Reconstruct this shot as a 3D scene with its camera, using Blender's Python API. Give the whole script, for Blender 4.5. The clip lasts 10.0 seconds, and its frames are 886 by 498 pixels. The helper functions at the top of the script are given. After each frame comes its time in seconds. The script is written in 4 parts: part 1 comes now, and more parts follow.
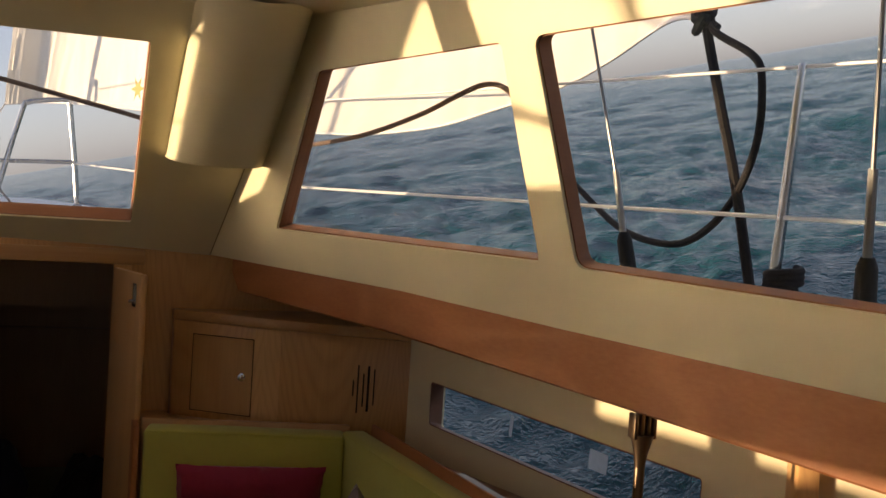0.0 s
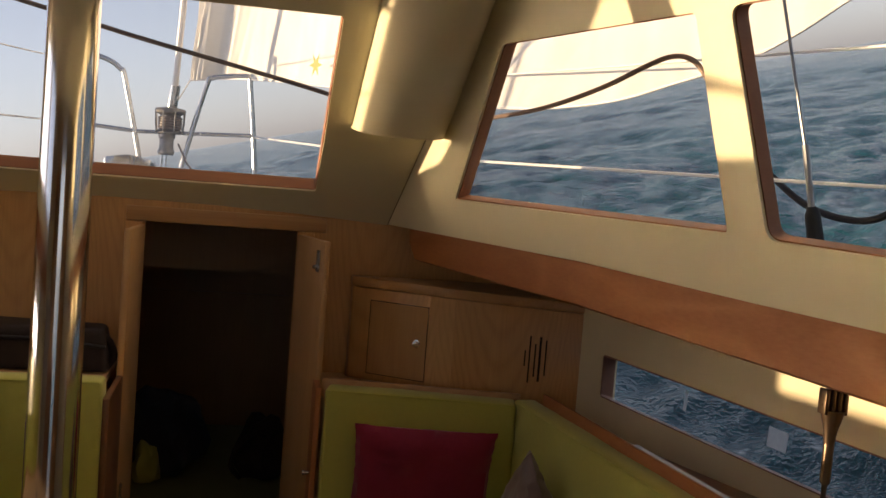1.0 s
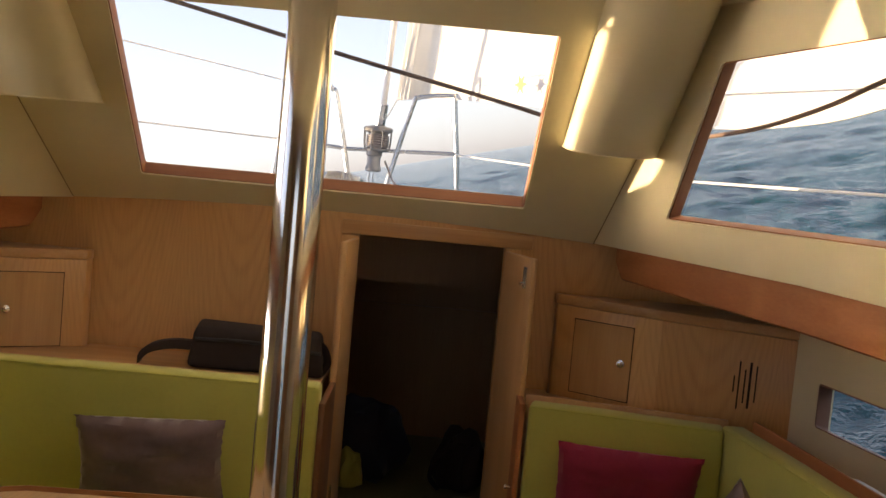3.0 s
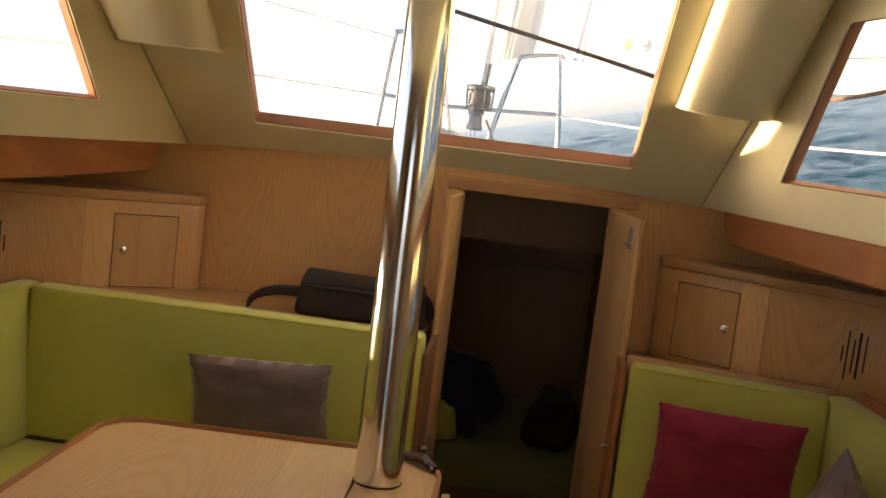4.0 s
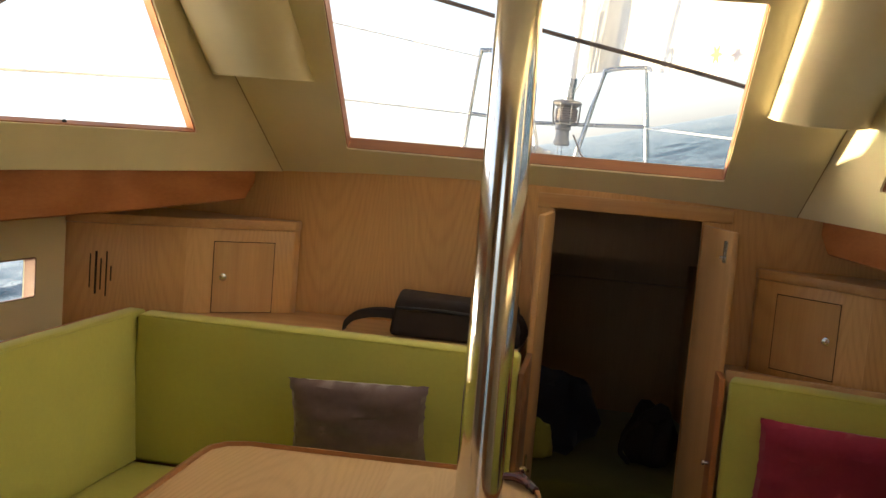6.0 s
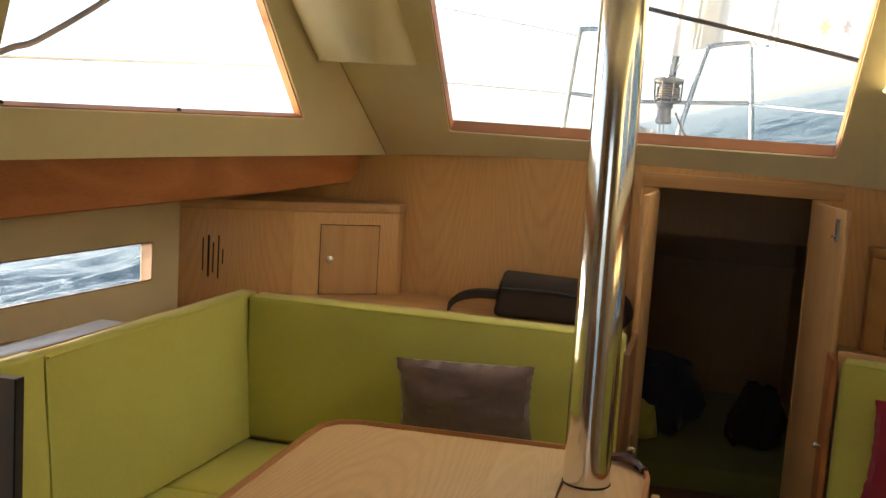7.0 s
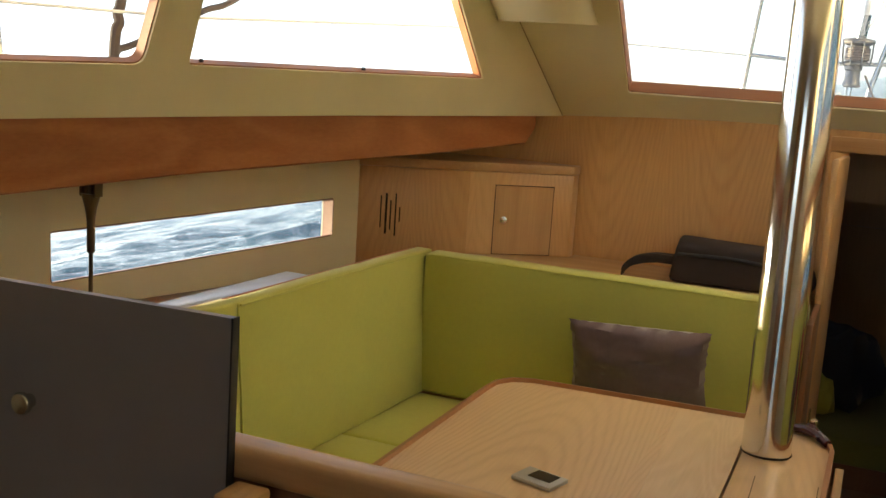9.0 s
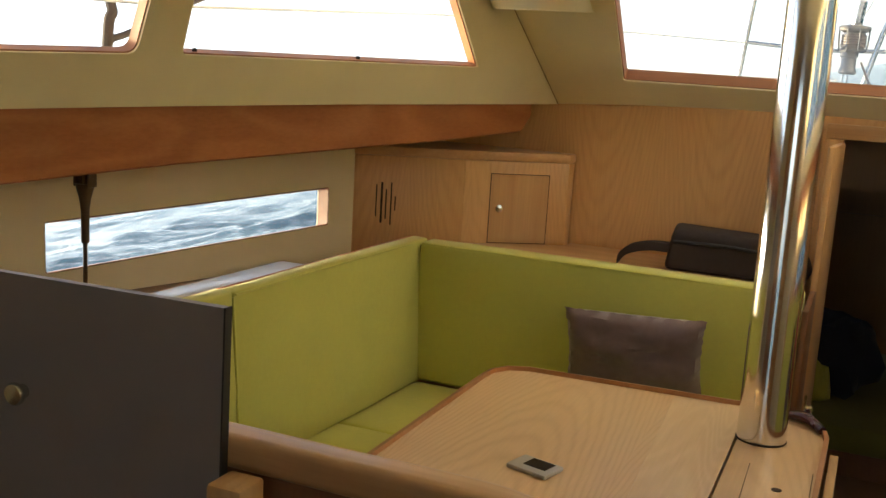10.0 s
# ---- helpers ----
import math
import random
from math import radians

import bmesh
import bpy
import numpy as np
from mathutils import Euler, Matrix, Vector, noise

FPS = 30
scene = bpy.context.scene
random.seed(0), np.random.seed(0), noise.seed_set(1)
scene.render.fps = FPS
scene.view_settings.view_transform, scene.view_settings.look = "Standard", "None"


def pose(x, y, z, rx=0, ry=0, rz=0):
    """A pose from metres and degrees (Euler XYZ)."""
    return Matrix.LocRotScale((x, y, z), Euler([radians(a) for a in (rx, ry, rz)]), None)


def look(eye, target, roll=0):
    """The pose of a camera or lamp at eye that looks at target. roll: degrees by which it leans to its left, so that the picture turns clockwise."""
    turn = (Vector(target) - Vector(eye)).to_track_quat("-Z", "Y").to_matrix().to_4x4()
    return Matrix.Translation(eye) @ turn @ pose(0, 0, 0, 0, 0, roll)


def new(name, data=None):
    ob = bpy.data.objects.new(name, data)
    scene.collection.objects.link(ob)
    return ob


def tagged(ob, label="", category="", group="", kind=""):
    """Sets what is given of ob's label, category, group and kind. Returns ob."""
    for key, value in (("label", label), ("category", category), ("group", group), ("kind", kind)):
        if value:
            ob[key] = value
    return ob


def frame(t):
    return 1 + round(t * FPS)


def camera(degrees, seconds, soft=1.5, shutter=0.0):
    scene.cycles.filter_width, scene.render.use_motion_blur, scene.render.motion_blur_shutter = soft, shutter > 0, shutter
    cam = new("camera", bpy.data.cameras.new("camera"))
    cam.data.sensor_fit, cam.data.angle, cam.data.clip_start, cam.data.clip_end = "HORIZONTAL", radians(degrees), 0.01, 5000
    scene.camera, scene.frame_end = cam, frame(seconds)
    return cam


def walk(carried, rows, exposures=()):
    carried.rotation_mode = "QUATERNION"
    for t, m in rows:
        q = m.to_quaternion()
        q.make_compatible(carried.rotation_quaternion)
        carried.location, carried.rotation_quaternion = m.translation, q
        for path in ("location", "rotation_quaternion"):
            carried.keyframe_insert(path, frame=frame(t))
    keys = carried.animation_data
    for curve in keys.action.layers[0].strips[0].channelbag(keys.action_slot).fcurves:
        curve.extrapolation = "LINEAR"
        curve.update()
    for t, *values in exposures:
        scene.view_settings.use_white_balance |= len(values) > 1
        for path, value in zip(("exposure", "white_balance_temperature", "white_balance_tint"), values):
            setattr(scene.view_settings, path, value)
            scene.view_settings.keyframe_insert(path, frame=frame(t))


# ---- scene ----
cam = camera(45.94, 10.0)
PATH = [
    (0.0, pose(0.510, 0.415, 1.650, 87.30, -3.78, -18.73)),
    (0.5, pose(0.444, 0.394, 1.635, 87.03, -4.61, -14.38)),
    (1.0, pose(0.418, 0.388, 1.619, 85.65, -4.57, -10.53)),
    (1.5, pose(0.434, 0.390, 1.617, 85.72, -4.51, -9.84)),
    (2.0, pose(0.434, 0.399, 1.625, 84.64, -3.97, -8.53)),
    (2.5, pose(0.376, 0.378, 1.619, 85.22, -3.75, -2.99)),
    (2.7, pose(0.366, 0.373, 1.619, 86.19, -4.36, -1.68)),
    (3.8, pose(0.293, 0.349, 1.575, 83.55, -6.77, 3.64)),
    (4.0, pose(0.290, 0.345, 1.579, 83.31, -6.86, 4.70)),
    (4.5, pose(0.302, 0.347, 1.585, 84.37, -6.66, 5.25)),
    (5.0, pose(0.321, 0.345, 1.600, 84.81, -6.26, 4.08)),
    (5.5, pose(0.294, 0.337, 1.594, 84.34, -5.61, 5.84)),
    (5.7, pose(0.287, 0.329, 1.596, 84.13, -5.07, 7.64)),
    (6.8, pose(0.256, 0.307, 1.609, 82.07, -4.29, 12.52)),
    (7.0, pose(0.255, 0.297, 1.602, 82.19, -3.61, 14.49)),
    (7.5, pose(0.240, 0.285, 1.602, 82.45, -3.03, 17.82)),
    (8.0, pose(0.232, 0.281, 1.590, 80.77, -3.67, 19.17)),
    (8.5, pose(0.198, 0.270, 1.580, 79.59, -2.85, 22.19)),
    (9.0, pose(0.215, 0.268, 1.587, 79.70, -3.67, 23.38)),
    (9.5, pose(0.202, 0.270, 1.577, 79.01, -3.69, 23.18)),
    (10.0, pose(0.220, 0.272, 1.587, 79.10, -3.47, 23.20)),
]
EXPOSURES = [(0.0, 0.58, 6500, 18), (2.5, 1.15, 6500, 18), (4.0, 1.72, 6500, 12), (5.5, 1.72, 6450, 9), (7.0, 1.87, 6300, 6), (10.0, 1.94, 6250, 4)]
walk(cam, PATH, EXPOSURES)

# ---- light: low evening sun off the port beam; the boat heels to starboard, so the sea tilts in the boat's own axes ----
HEEL = radians(13.8)
world = bpy.data.worlds.new("evening_sky")
world.use_nodes = True
scene.world = world
wn, wl = world.node_tree.nodes, world.node_tree.links
sky = wn.new("ShaderNodeTexSky")
sky.sky_type, sky.sun_disc = "NISHITA", False
sky.sun_elevation, sky.sun_rotation = radians(10.5), radians(-78.5)
sky.dust_density, sky.air_density, sky.ozone_density = 1.0, 1.0, 2.5
wtc, wmap = wn.new("ShaderNodeTexCoord"), wn.new("ShaderNodeMapping")
wmap.inputs["Rotation"].default_value = (0, HEEL, 0)
wl.new(wtc.outputs["Generated"], wmap.inputs["Vector"])
wl.new(wmap.outputs["Vector"], sky.inputs["Vector"])
wbw, wmix = wn.new("ShaderNodeRGBToBW"), wn.new("ShaderNodeMix")
wmix.data_type = "RGBA"
wmix.inputs["Factor"].default_value = 0.62  # evening haze
wl.new(sky.outputs["Color"], wbw.inputs["Color"])
wl.new(sky.outputs["Color"], wmix.inputs[6])
whz = wn.new("ShaderNodeMix")
whz.data_type, whz.blend_type = "RGBA", "MULTIPLY"
whz.inputs["Factor"].default_value = 1.0
whz.inputs[7].default_value = (1.02, 0.98, 1.08, 1)
even = wn.new("ShaderNodeMath")  # thick sea haze evens the sky out
even.operation = "MULTIPLY_ADD"
even.inputs[1].default_value, even.inputs[2].default_value = 0.80, 0.40
wl.new(wbw.outputs["Val"], even.inputs[0])
wl.new(even.outputs[0], whz.inputs[6])
wl.new(whz.outputs[2], wmix.inputs[7])
wl.new(wmix.outputs[2], wn["Background"].inputs["Color"])
wn["Background"].inputs["Strength"].default_value = 0.15

sun_data = bpy.data.lights.new("sun", "SUN")
sun_data.energy, sun_data.angle, sun_data.color = 4.6, radians(0.6), (1.0, 0.74, 0.42)
SUN_AZ, SUN_EL = radians(11.5), radians(-3.0)
TO_SUN = Vector((-math.cos(SUN_EL) * math.cos(SUN_AZ), math.cos(SUN_EL) * math.sin(SUN_AZ), math.sin(SUN_EL)))
sun = new("sun", sun_data)
sun.matrix_world = look(TO_SUN * 50, (0, 0, 0))


# ---- materials ----
class Nodes:
    def __init__(self, name):
        self.m = bpy.data.materials.new(name)
        self.m.use_nodes = True
        self.n, self.l = self.m.node_tree.nodes, self.m.node_tree.links
        self.b = self.n["Principled BSDF"]

    def make(self, kind, **settings):
        node = self.n.new(kind)
        for k, v in settings.items():
            if k in node.inputs:
                node.inputs[k].default_value = v
        return node

    def coords(self, scale=(1, 1, 1), rot=(0, 0, 0)):
        tc, mp = self.n.new("ShaderNodeTexCoord"), self.n.new("ShaderNodeMapping")
        mp.inputs["Scale"].default_value = scale
        mp.inputs["Rotation"].default_value = rot
        self.l.new(tc.outputs["Object"], mp.inputs["Vector"])
        return mp.outputs["Vector"]

    def noise(self, vec, scale, detail=4.0, rough=0.55, distort=0.0):
        t = self.make("ShaderNodeTexNoise", Scale=scale, Detail=detail, Roughness=rough, Distortion=distort)
        self.l.new(vec, t.inputs["Vector"])
        return t.outputs["Fac"]

    def math(self, op, a, b=None, c=None):
        t = self.n.new("ShaderNodeMath")
        t.operation = op
        for i, v in enumerate((a, b, c)):
            if v is None:
                continue
            if isinstance(v, (int, float)):
                t.inputs[i].default_value = v
            else:
                self.l.new(v, t.inputs[i])
        return t.outputs[0]

    def ramp(self, fac, stops):
        r = self.n.new("ShaderNodeValToRGB")
        el = r.color_ramp.elements
        while len(el) < len(stops):
            el.new(0.5)
        for e, (p, c) in zip(el, stops):
            e.position, e.color = p, (*c, 1)
        self.l.new(fac, r.inputs["Fac"])
        return r.outputs["Color"]

    def mix(self, fac, a, b, kind="MIX"):
        t = self.n.new("ShaderNodeMix")
        t.data_type, t.blend_type = "RGBA", kind
        if isinstance(fac, (int, float)):
            t.inputs["Factor"].default_value = fac
        else:
            self.l.new(fac, t.inputs["Factor"])
        for sock, v in ((t.inputs[6], a), (t.inputs[7], b)):
            if isinstance(v, tuple):
                sock.default_value = (*v, 1)
            else:
                self.l.new(v, sock)
        return t.outputs[2]

    def bump(self, height, strength, distance=0.002):
        t = self.make("ShaderNodeBump", Strength=strength, Distance=distance)
        self.l.new(height, t.inputs["Height"])
        self.l.new(t.outputs["Normal"], self.b.inputs["Normal"])

    def base(self, c):
        if isinstance(c, tuple):
            self.b.inputs["Base Color"].default_value = (*c, 1)
        else:
            self.l.new(c, self.b.inputs["Base Color"])

    def rough(self, v):
        if isinstance(v, (int, float)):
            self.b.inputs["Roughness"].default_value = v
        else:
            self.l.new(v, self.b.inputs["Roughness"])


def wood(name, light, dark, along=2, rot=(0, 0, 0), rings=26.0, rough=0.38, figure=1.0, contrast=0.75, lw=0.24, coat=0.15, spec=0.5):
    """Varnished wood: contour figure of a stretched noise, plus fine pores. along: the axis of the grain."""
    g = Nodes(name)
    sc = [3.2, 3.2, 3.2]
    sc[along] = 0.42
    v = g.coords(tuple(sc), rot)
    big = g.noise(v, figure, 2.0, 0.45, 0.25)
    lines = g.math("SINE", g.math("MULTIPLY", big, rings * 6.28))
    lines = g.math("MULTIPLY_ADD", lines, 0.5, 0.5)
    fs = [130.0, 130.0, 130.0]
    fs[along] = 5.0
    fine = g.noise(g.coords(tuple(fs), rot), 1.0, 3.0, 0.6)
    tone = g.noise(g.coords((1.3, 1.3, 1.3)), 1.0, 2.0)
    f = g.math("ADD", g.math("MULTIPLY", g.math("POWER", lines, 1.8), lw), g.math("MULTIPLY", fine, 0.60))
    f = g.math("ADD", f, g.math("MULTIPLY", tone, 0.35))
    col = g.ramp(f, [(0.28, dark), (0.28 + contrast, light)])
    g.base(col)
    g.rough(g.math("MULTIPLY_ADD", fine, 0.2, rough - 0.1))
    g.b.inputs["Coat Weight"].default_value = coat
    g.b.inputs["Specular IOR Level"].default_value = spec
    g.b.inputs["Coat Roughness"].default_value = 0.25
    g.bump(f, 0.06, 0.001)
    return g.m


def veneer(name, light, dark, across=0, along=2, leaf=0.40, crown=0.11, bend=230.0, rough=0.38, contrast=0.75, shift=0.31, figure=0.24, coat=0.15):
    """Crown-cut veneer: nested arches down the middle of each leaf, straight grain at its sides."""
    g = Nodes(name)
    v = g.coords()
    ws = [2.6, 2.6, 2.6]
    ws[along] = 0.9
    wob = g.noise(g.coords(tuple(ws)), 1.0, 3.0, 0.5)
    sep = g.make("ShaderNodeSeparateXYZ")
    g.l.new(v, sep.inputs[0])
    a = g.math("ADD", sep.outputs[across], g.math("MULTIPLY", g.math("SUBTRACT", wob, 0.5), 0.06))
    q = g.math("ADD", g.math("DIVIDE", a, leaf), shift)
    cell = g.math("FLOOR", q)
    x = g.math("MULTIPLY", g.math("SUBTRACT", g.math("SUBTRACT", q, cell), 0.5), leaf)
    arch = g.math("MULTIPLY", g.math("MULTIPLY", x, x), bend)
    rise = g.math("ADD", g.math("DIVIDE", sep.outputs[along], crown), g.math("MULTIPLY", cell, 3.37))
    ph = g.math("ADD", g.math("SUBTRACT", rise, arch), g.math("MULTIPLY", wob, 3.5))
    ph = g.math("ADD", ph, g.math("MULTIPLY", g.noise(g.coords((14.0, 14.0, 14.0)), 1.0, 2.0), 0.35))
    lines = g.math("POWER", g.math("MULTIPLY_ADD", g.math("SINE", g.math("MULTIPLY", ph, 6.283)), 0.5, 0.5), 2.2)
    fs = [160.0, 160.0, 160.0]
    fs[along] = 6.0
    fine = g.noise(g.coords(tuple(fs)), 1.0, 3.0, 0.6)
    strength = g.noise(g.coords((2.2, 2.2, 2.2)), 1.0, 2.0)
    lines = g.math("MULTIPLY", lines, g.math("MULTIPLY_ADD", strength, 0.9, 0.05))
    tone = g.noise(g.coords((1.3, 1.3, 1.3)), 1.0, 2.0)
    f = g.math("ADD", g.math("SUBTRACT", 0.48, g.math("MULTIPLY", lines, figure)), g.math("MULTIPLY", fine, 0.46))
    f = g.math("ADD", f, g.math("MULTIPLY", tone, 0.30))
    g.base(g.ramp(f, [(0.22, dark), (0.22 + contrast, light)]))
    g.rough(g.math("MULTIPLY_ADD", fine, 0.2, rough - 0.1))
    g.b.inputs["Coat Weight"].default_value = coat
    g.b.inputs["Coat Roughness"].default_value = 0.25
    g.bump(f, 0.06, 0.001)
    return g.m


def plain(name, colour, rough=0.5, metal=0.0, vary=0.12, scale=6.0, bump=0.05, grain=180.0):
    g = Nodes(name)
    a = g.noise(g.coords(), scale, 4.0)
    d = tuple(c * (1 - vary) for c in colour)
    u = tuple(min(1, c * (1 + vary)) for c in colour)
    g.base(g.ramp(a, [(0.3, d), (0.7, u)]))
    fine = g.noise(g.coords(), grain, 3.0)
    g.rough(g.math("MULTIPLY_ADD", a, 0.12, max(0.02, rough - 0.06)))
    g.b.inputs["Metallic"].default_value = metal
    if bump:
        g.bump(fine, bump, 0.001)
    return g.m


def fabric(name, colour, weave=900.0, rough=0.85, sheen=0.2, vary=0.12, crease=0.25):
    g = Nodes(name)
    v = g.coords()
    w1 = g.make("ShaderNodeTexWave", Scale=weave / 6.28, Distortion=0.6)
    g.l.new(v, w1.inputs["Vector"])
    big = g.noise(v, 3.5, 4.0)
    mid = g.noise(v, 60.0, 3.0)
    f = g.math("ADD", g.math("MULTIPLY", big, 0.7), g.math("MULTIPLY", mid, 0.3))
    g.base(g.ramp(f, [(0.3, tuple(c * (1 - vary) for c in colour)), (0.7, tuple(c * (1 + vary) for c in colour))]))
    g.rough(rough)
    g.b.inputs["Sheen Weight"].default_value = sheen
    g.bump(g.math("ADD", g.math("MULTIPLY", mid, 0.6), g.math("MULTIPLY", g.noise(v, 9.0, 3.0), crease * 6)), 0.22, 0.003)
    return g.m


def metal(name, colour=(0.8, 0.8, 0.78), rough=0.08, brush=0.0):
    g = Nodes(name)
    g.base(colour)
    a = g.noise(g.coords((40, 40, 3)), 1.0, 4.0)
    g.rough(g.math("MULTIPLY_ADD", a, 0.08, rough))
    g.b.inputs["Metallic"].default_value = 1.0
    return g.m


M_LINER = plain("cream_liner", (0.74, 0.68, 0.47), 0.55, vary=0.045, scale=4.0, bump=0.10, grain=260.0)
M_LINING = plain("hull_lining", (0.71, 0.63, 0.41), 0.6, vary=0.05, scale=3.0, bump=0.08, grain=220.0)
M_ASH = veneer("ash_veneer", (0.68, 0.405, 0.17), (0.41, 0.198, 0.066))
M_ASH_EDGE = veneer("ash_solid_edge", (0.74, 0.465, 0.21), (0.50, 0.265, 0.098), leaf=0.22, bend=260.0, shift=0.1)
M_ASH_X = wood("ash_along_beam_axis", (0.64, 0.40, 0.19), (0.46, 0.25, 0.10), 0, rings=12.0, figure=1.0)
M_ASH_Y = veneer("ash_table", (0.72, 0.50, 0.275), (0.47, 0.275, 0.12), 0, 1, leaf=0.46, crown=-0.14, bend=190.0, rough=0.34, shift=0.45, figure=0.34)
M_ASH_FINE = wood("ash_fine_plank", (0.80, 0.60, 0.37), (0.62, 0.42, 0.215), 1, rings=22.0, figure=2.0, rough=0.34, lw=0.16)
M_FORE = wood("fore_cabin_lining", (0.60, 0.37, 0.18), (0.45, 0.26, 0.115), 2, rings=6.0, rough=0.5, lw=0.08)
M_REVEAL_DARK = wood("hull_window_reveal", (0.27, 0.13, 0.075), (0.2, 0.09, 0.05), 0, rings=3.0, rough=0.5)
M_ASH_DOOR = wood("ash_door", (0.67, 0.42, 0.195), (0.50, 0.285, 0.118), 2, rings=10.0, figure=1.0, lw=0.14)
M_CHERRY = wood("cherry_beam", (0.45, 0.185, 0.068), (0.30, 0.108, 0.037), 1, rings=7.0, figure=1.0, rough=0.5, coat=0.0, spec=0.25, lw=0.28)
M_SHELF = wood("shelf_wood", (0.34, 0.15, 0.06), (0.22, 0.085, 0.032), 1, rings=6.0, figure=0.8, rough=0.32, coat=0.3, spec=0.5)
M_CHERRY_X = wood("cherry_rim", (0.46, 0.22, 0.09), (0.34, 0.14, 0.05), 0, rings=4.0, figure=0.8, rough=0.4)
M_REVEAL = wood("window_frame_wood", (0.39, 0.18, 0.085), (0.28, 0.12, 0.053), 0, rings=3.0, figure=0.8, rough=0.5, coat=0.0, spec=0.25)
M_SOLE = wood("cabin_sole", (0.24, 0.12, 0.05), (0.15, 0.07, 0.03), 1, rings=5.0)
M_DARKWOOD = wood("dark_brown_panel", (0.22, 0.10, 0.045), (0.15, 0.065, 0.03), 2, rings=4.0)
M_GREEN = fabric("lime_fabric", (0.49, 0.485, 0.10), vary=0.07, crease=0.12)
M_PILLOW = fabric("taupe_satin", (0.132, 0.084, 0.084), rough=0.45, sheen=0.5, vary=0.25, crease=0.5)
M_RED = fabric("magenta_cloth", (0.30, 0.015, 0.055), vary=0.15, crease=0.4)
M_BLACK = fabric("black_nylon", (0.030, 0.020, 0.017), rough=0.85, sheen=0.0, vary=0.25)
M_NAVY = fabric("navy_cloth", (0.02, 0.025, 0.05), vary=0.3)
M_GAP_SHADE = plain("cushion_gap_shade", (0.03, 0.035, 0.01), 0.9, bump=0)
M_CHROME = metal("polished_steel", (0.80, 0.785, 0.76), 0.075)
M_WIRE = metal("weathered_wire", (0.26, 0.26, 0.26), 0.4)
M_DRUM = plain("weathered_grey_casting", (0.27, 0.265, 0.26), 0.45, 0.5, vary=0.35)
M_STEEL = metal("satin_steel", (0.62, 0.62, 0.6), 0.22)
M_BRONZE = metal("tarnished_rod", (0.16, 0.115, 0.08), 0.32)
M_GREY = plain("grey_laminate", (0.25, 0.218, 0.205), 0.45, vary=0.06, bump=0.06)
M_EDGE = plain("black_edge_band", (0.015, 0.015, 0.016), 0.5, bump=0)
M_GROOVE = plain("groove_shadow_gap", (0.035, 0.02, 0.012), 0.9, bump=0)
M_WHITE = plain("white_gelcoat", (0.78, 0.78, 0.76), 0.3, vary=0.04)
M_WHITEWOOD = plain("white_laminate_and_sheen", (0.62, 0.60, 0.60), 0.25, vary=0.04)
M_ROPE = fabric("dark_rope", (0.012, 0.010, 0.010), rough=0.9, vary=0.4, sheen=0.0)
M_ROPE2 = fabric("brown_grey_rope", (0.085, 0.062, 0.05), rough=0.9, vary=0.4, sheen=0.0)
M_ROPE3 = fabric("brown_sheet_rope", (0.19, 0.13, 0.10), rough=0.9, vary=0.4, sheen=0.0)
M_RUBBER = plain("black_rubber", (0.008, 0.008, 0.008), 0.75)
M_LIFELINE = plain("white_coated_wire", (0.75, 0.74, 0.72), 0.4, vary=0.05)
M_SCREEN = plain("dark_glass_screen", (0.02, 0.016, 0.015), 0.12, vary=0.1, bump=0)
M_CASE = plain("silver_case", (0.45, 0.42, 0.37), 0.4, 0.2, vary=0.05)
M_ORANGE = plain("orange_patch", (0.80, 0.33, 0.06), 0.6, vary=0.1)
M_SEAMLINE = plain("liner_seam", (0.33, 0.25, 0.13), 0.7)
# the lime fabric again, with the fore cabin's shade put into its colour
M_GREEN_SHADED = fabric("shaded_lime_fabric", (0.17, 0.175, 0.04))
M_LEATHER = plain("dark_red_leather", (0.07, 0.018, 0.014), 0.25, vary=0.25)


def glass():
    g = Nodes("clear_pane")
    g.b.inputs["Base Color"].default_value = (0.97, 0.985, 0.98, 1)
    g.b.inputs["Transmission Weight"].default_value = 1.0
    g.b.inputs["Roughness"].default_value = 0.0
    g.b.inputs["IOR"].default_value = 1.12
    return g.m


M_GLASS = glass()


def sailcloth():
    g = Nodes("sailcloth")
    n = g.n
    v = g.coords((1.0, 1.0, 1.0))
    wr = g.noise(g.coords((4.0, 4.0, 0.8)), 2.0, 3.0)
    col = g.ramp(wr, [(0.3, (0.78, 0.74, 0.66)), (0.7, (0.9, 0.87, 0.8))])
    g.base(col)
    g.rough(0.6)
    tr = g.make("ShaderNodeBsdfTranslucent")
    g.l.new(col, tr.inputs["Color"])
    ms = g.make("ShaderNodeMixShader", Fac=0.22)
    g.l.new(g.b.outputs["BSDF"], ms.inputs[1])
    g.l.new(tr.outputs["BSDF"], ms.inputs[2])
    g.l.new(ms.outputs["Shader"], n["Material Output"].inputs["Surface"])
    g.bump(wr, 0.25, 0.04)
    return g.m


M_SAIL = sailcloth()


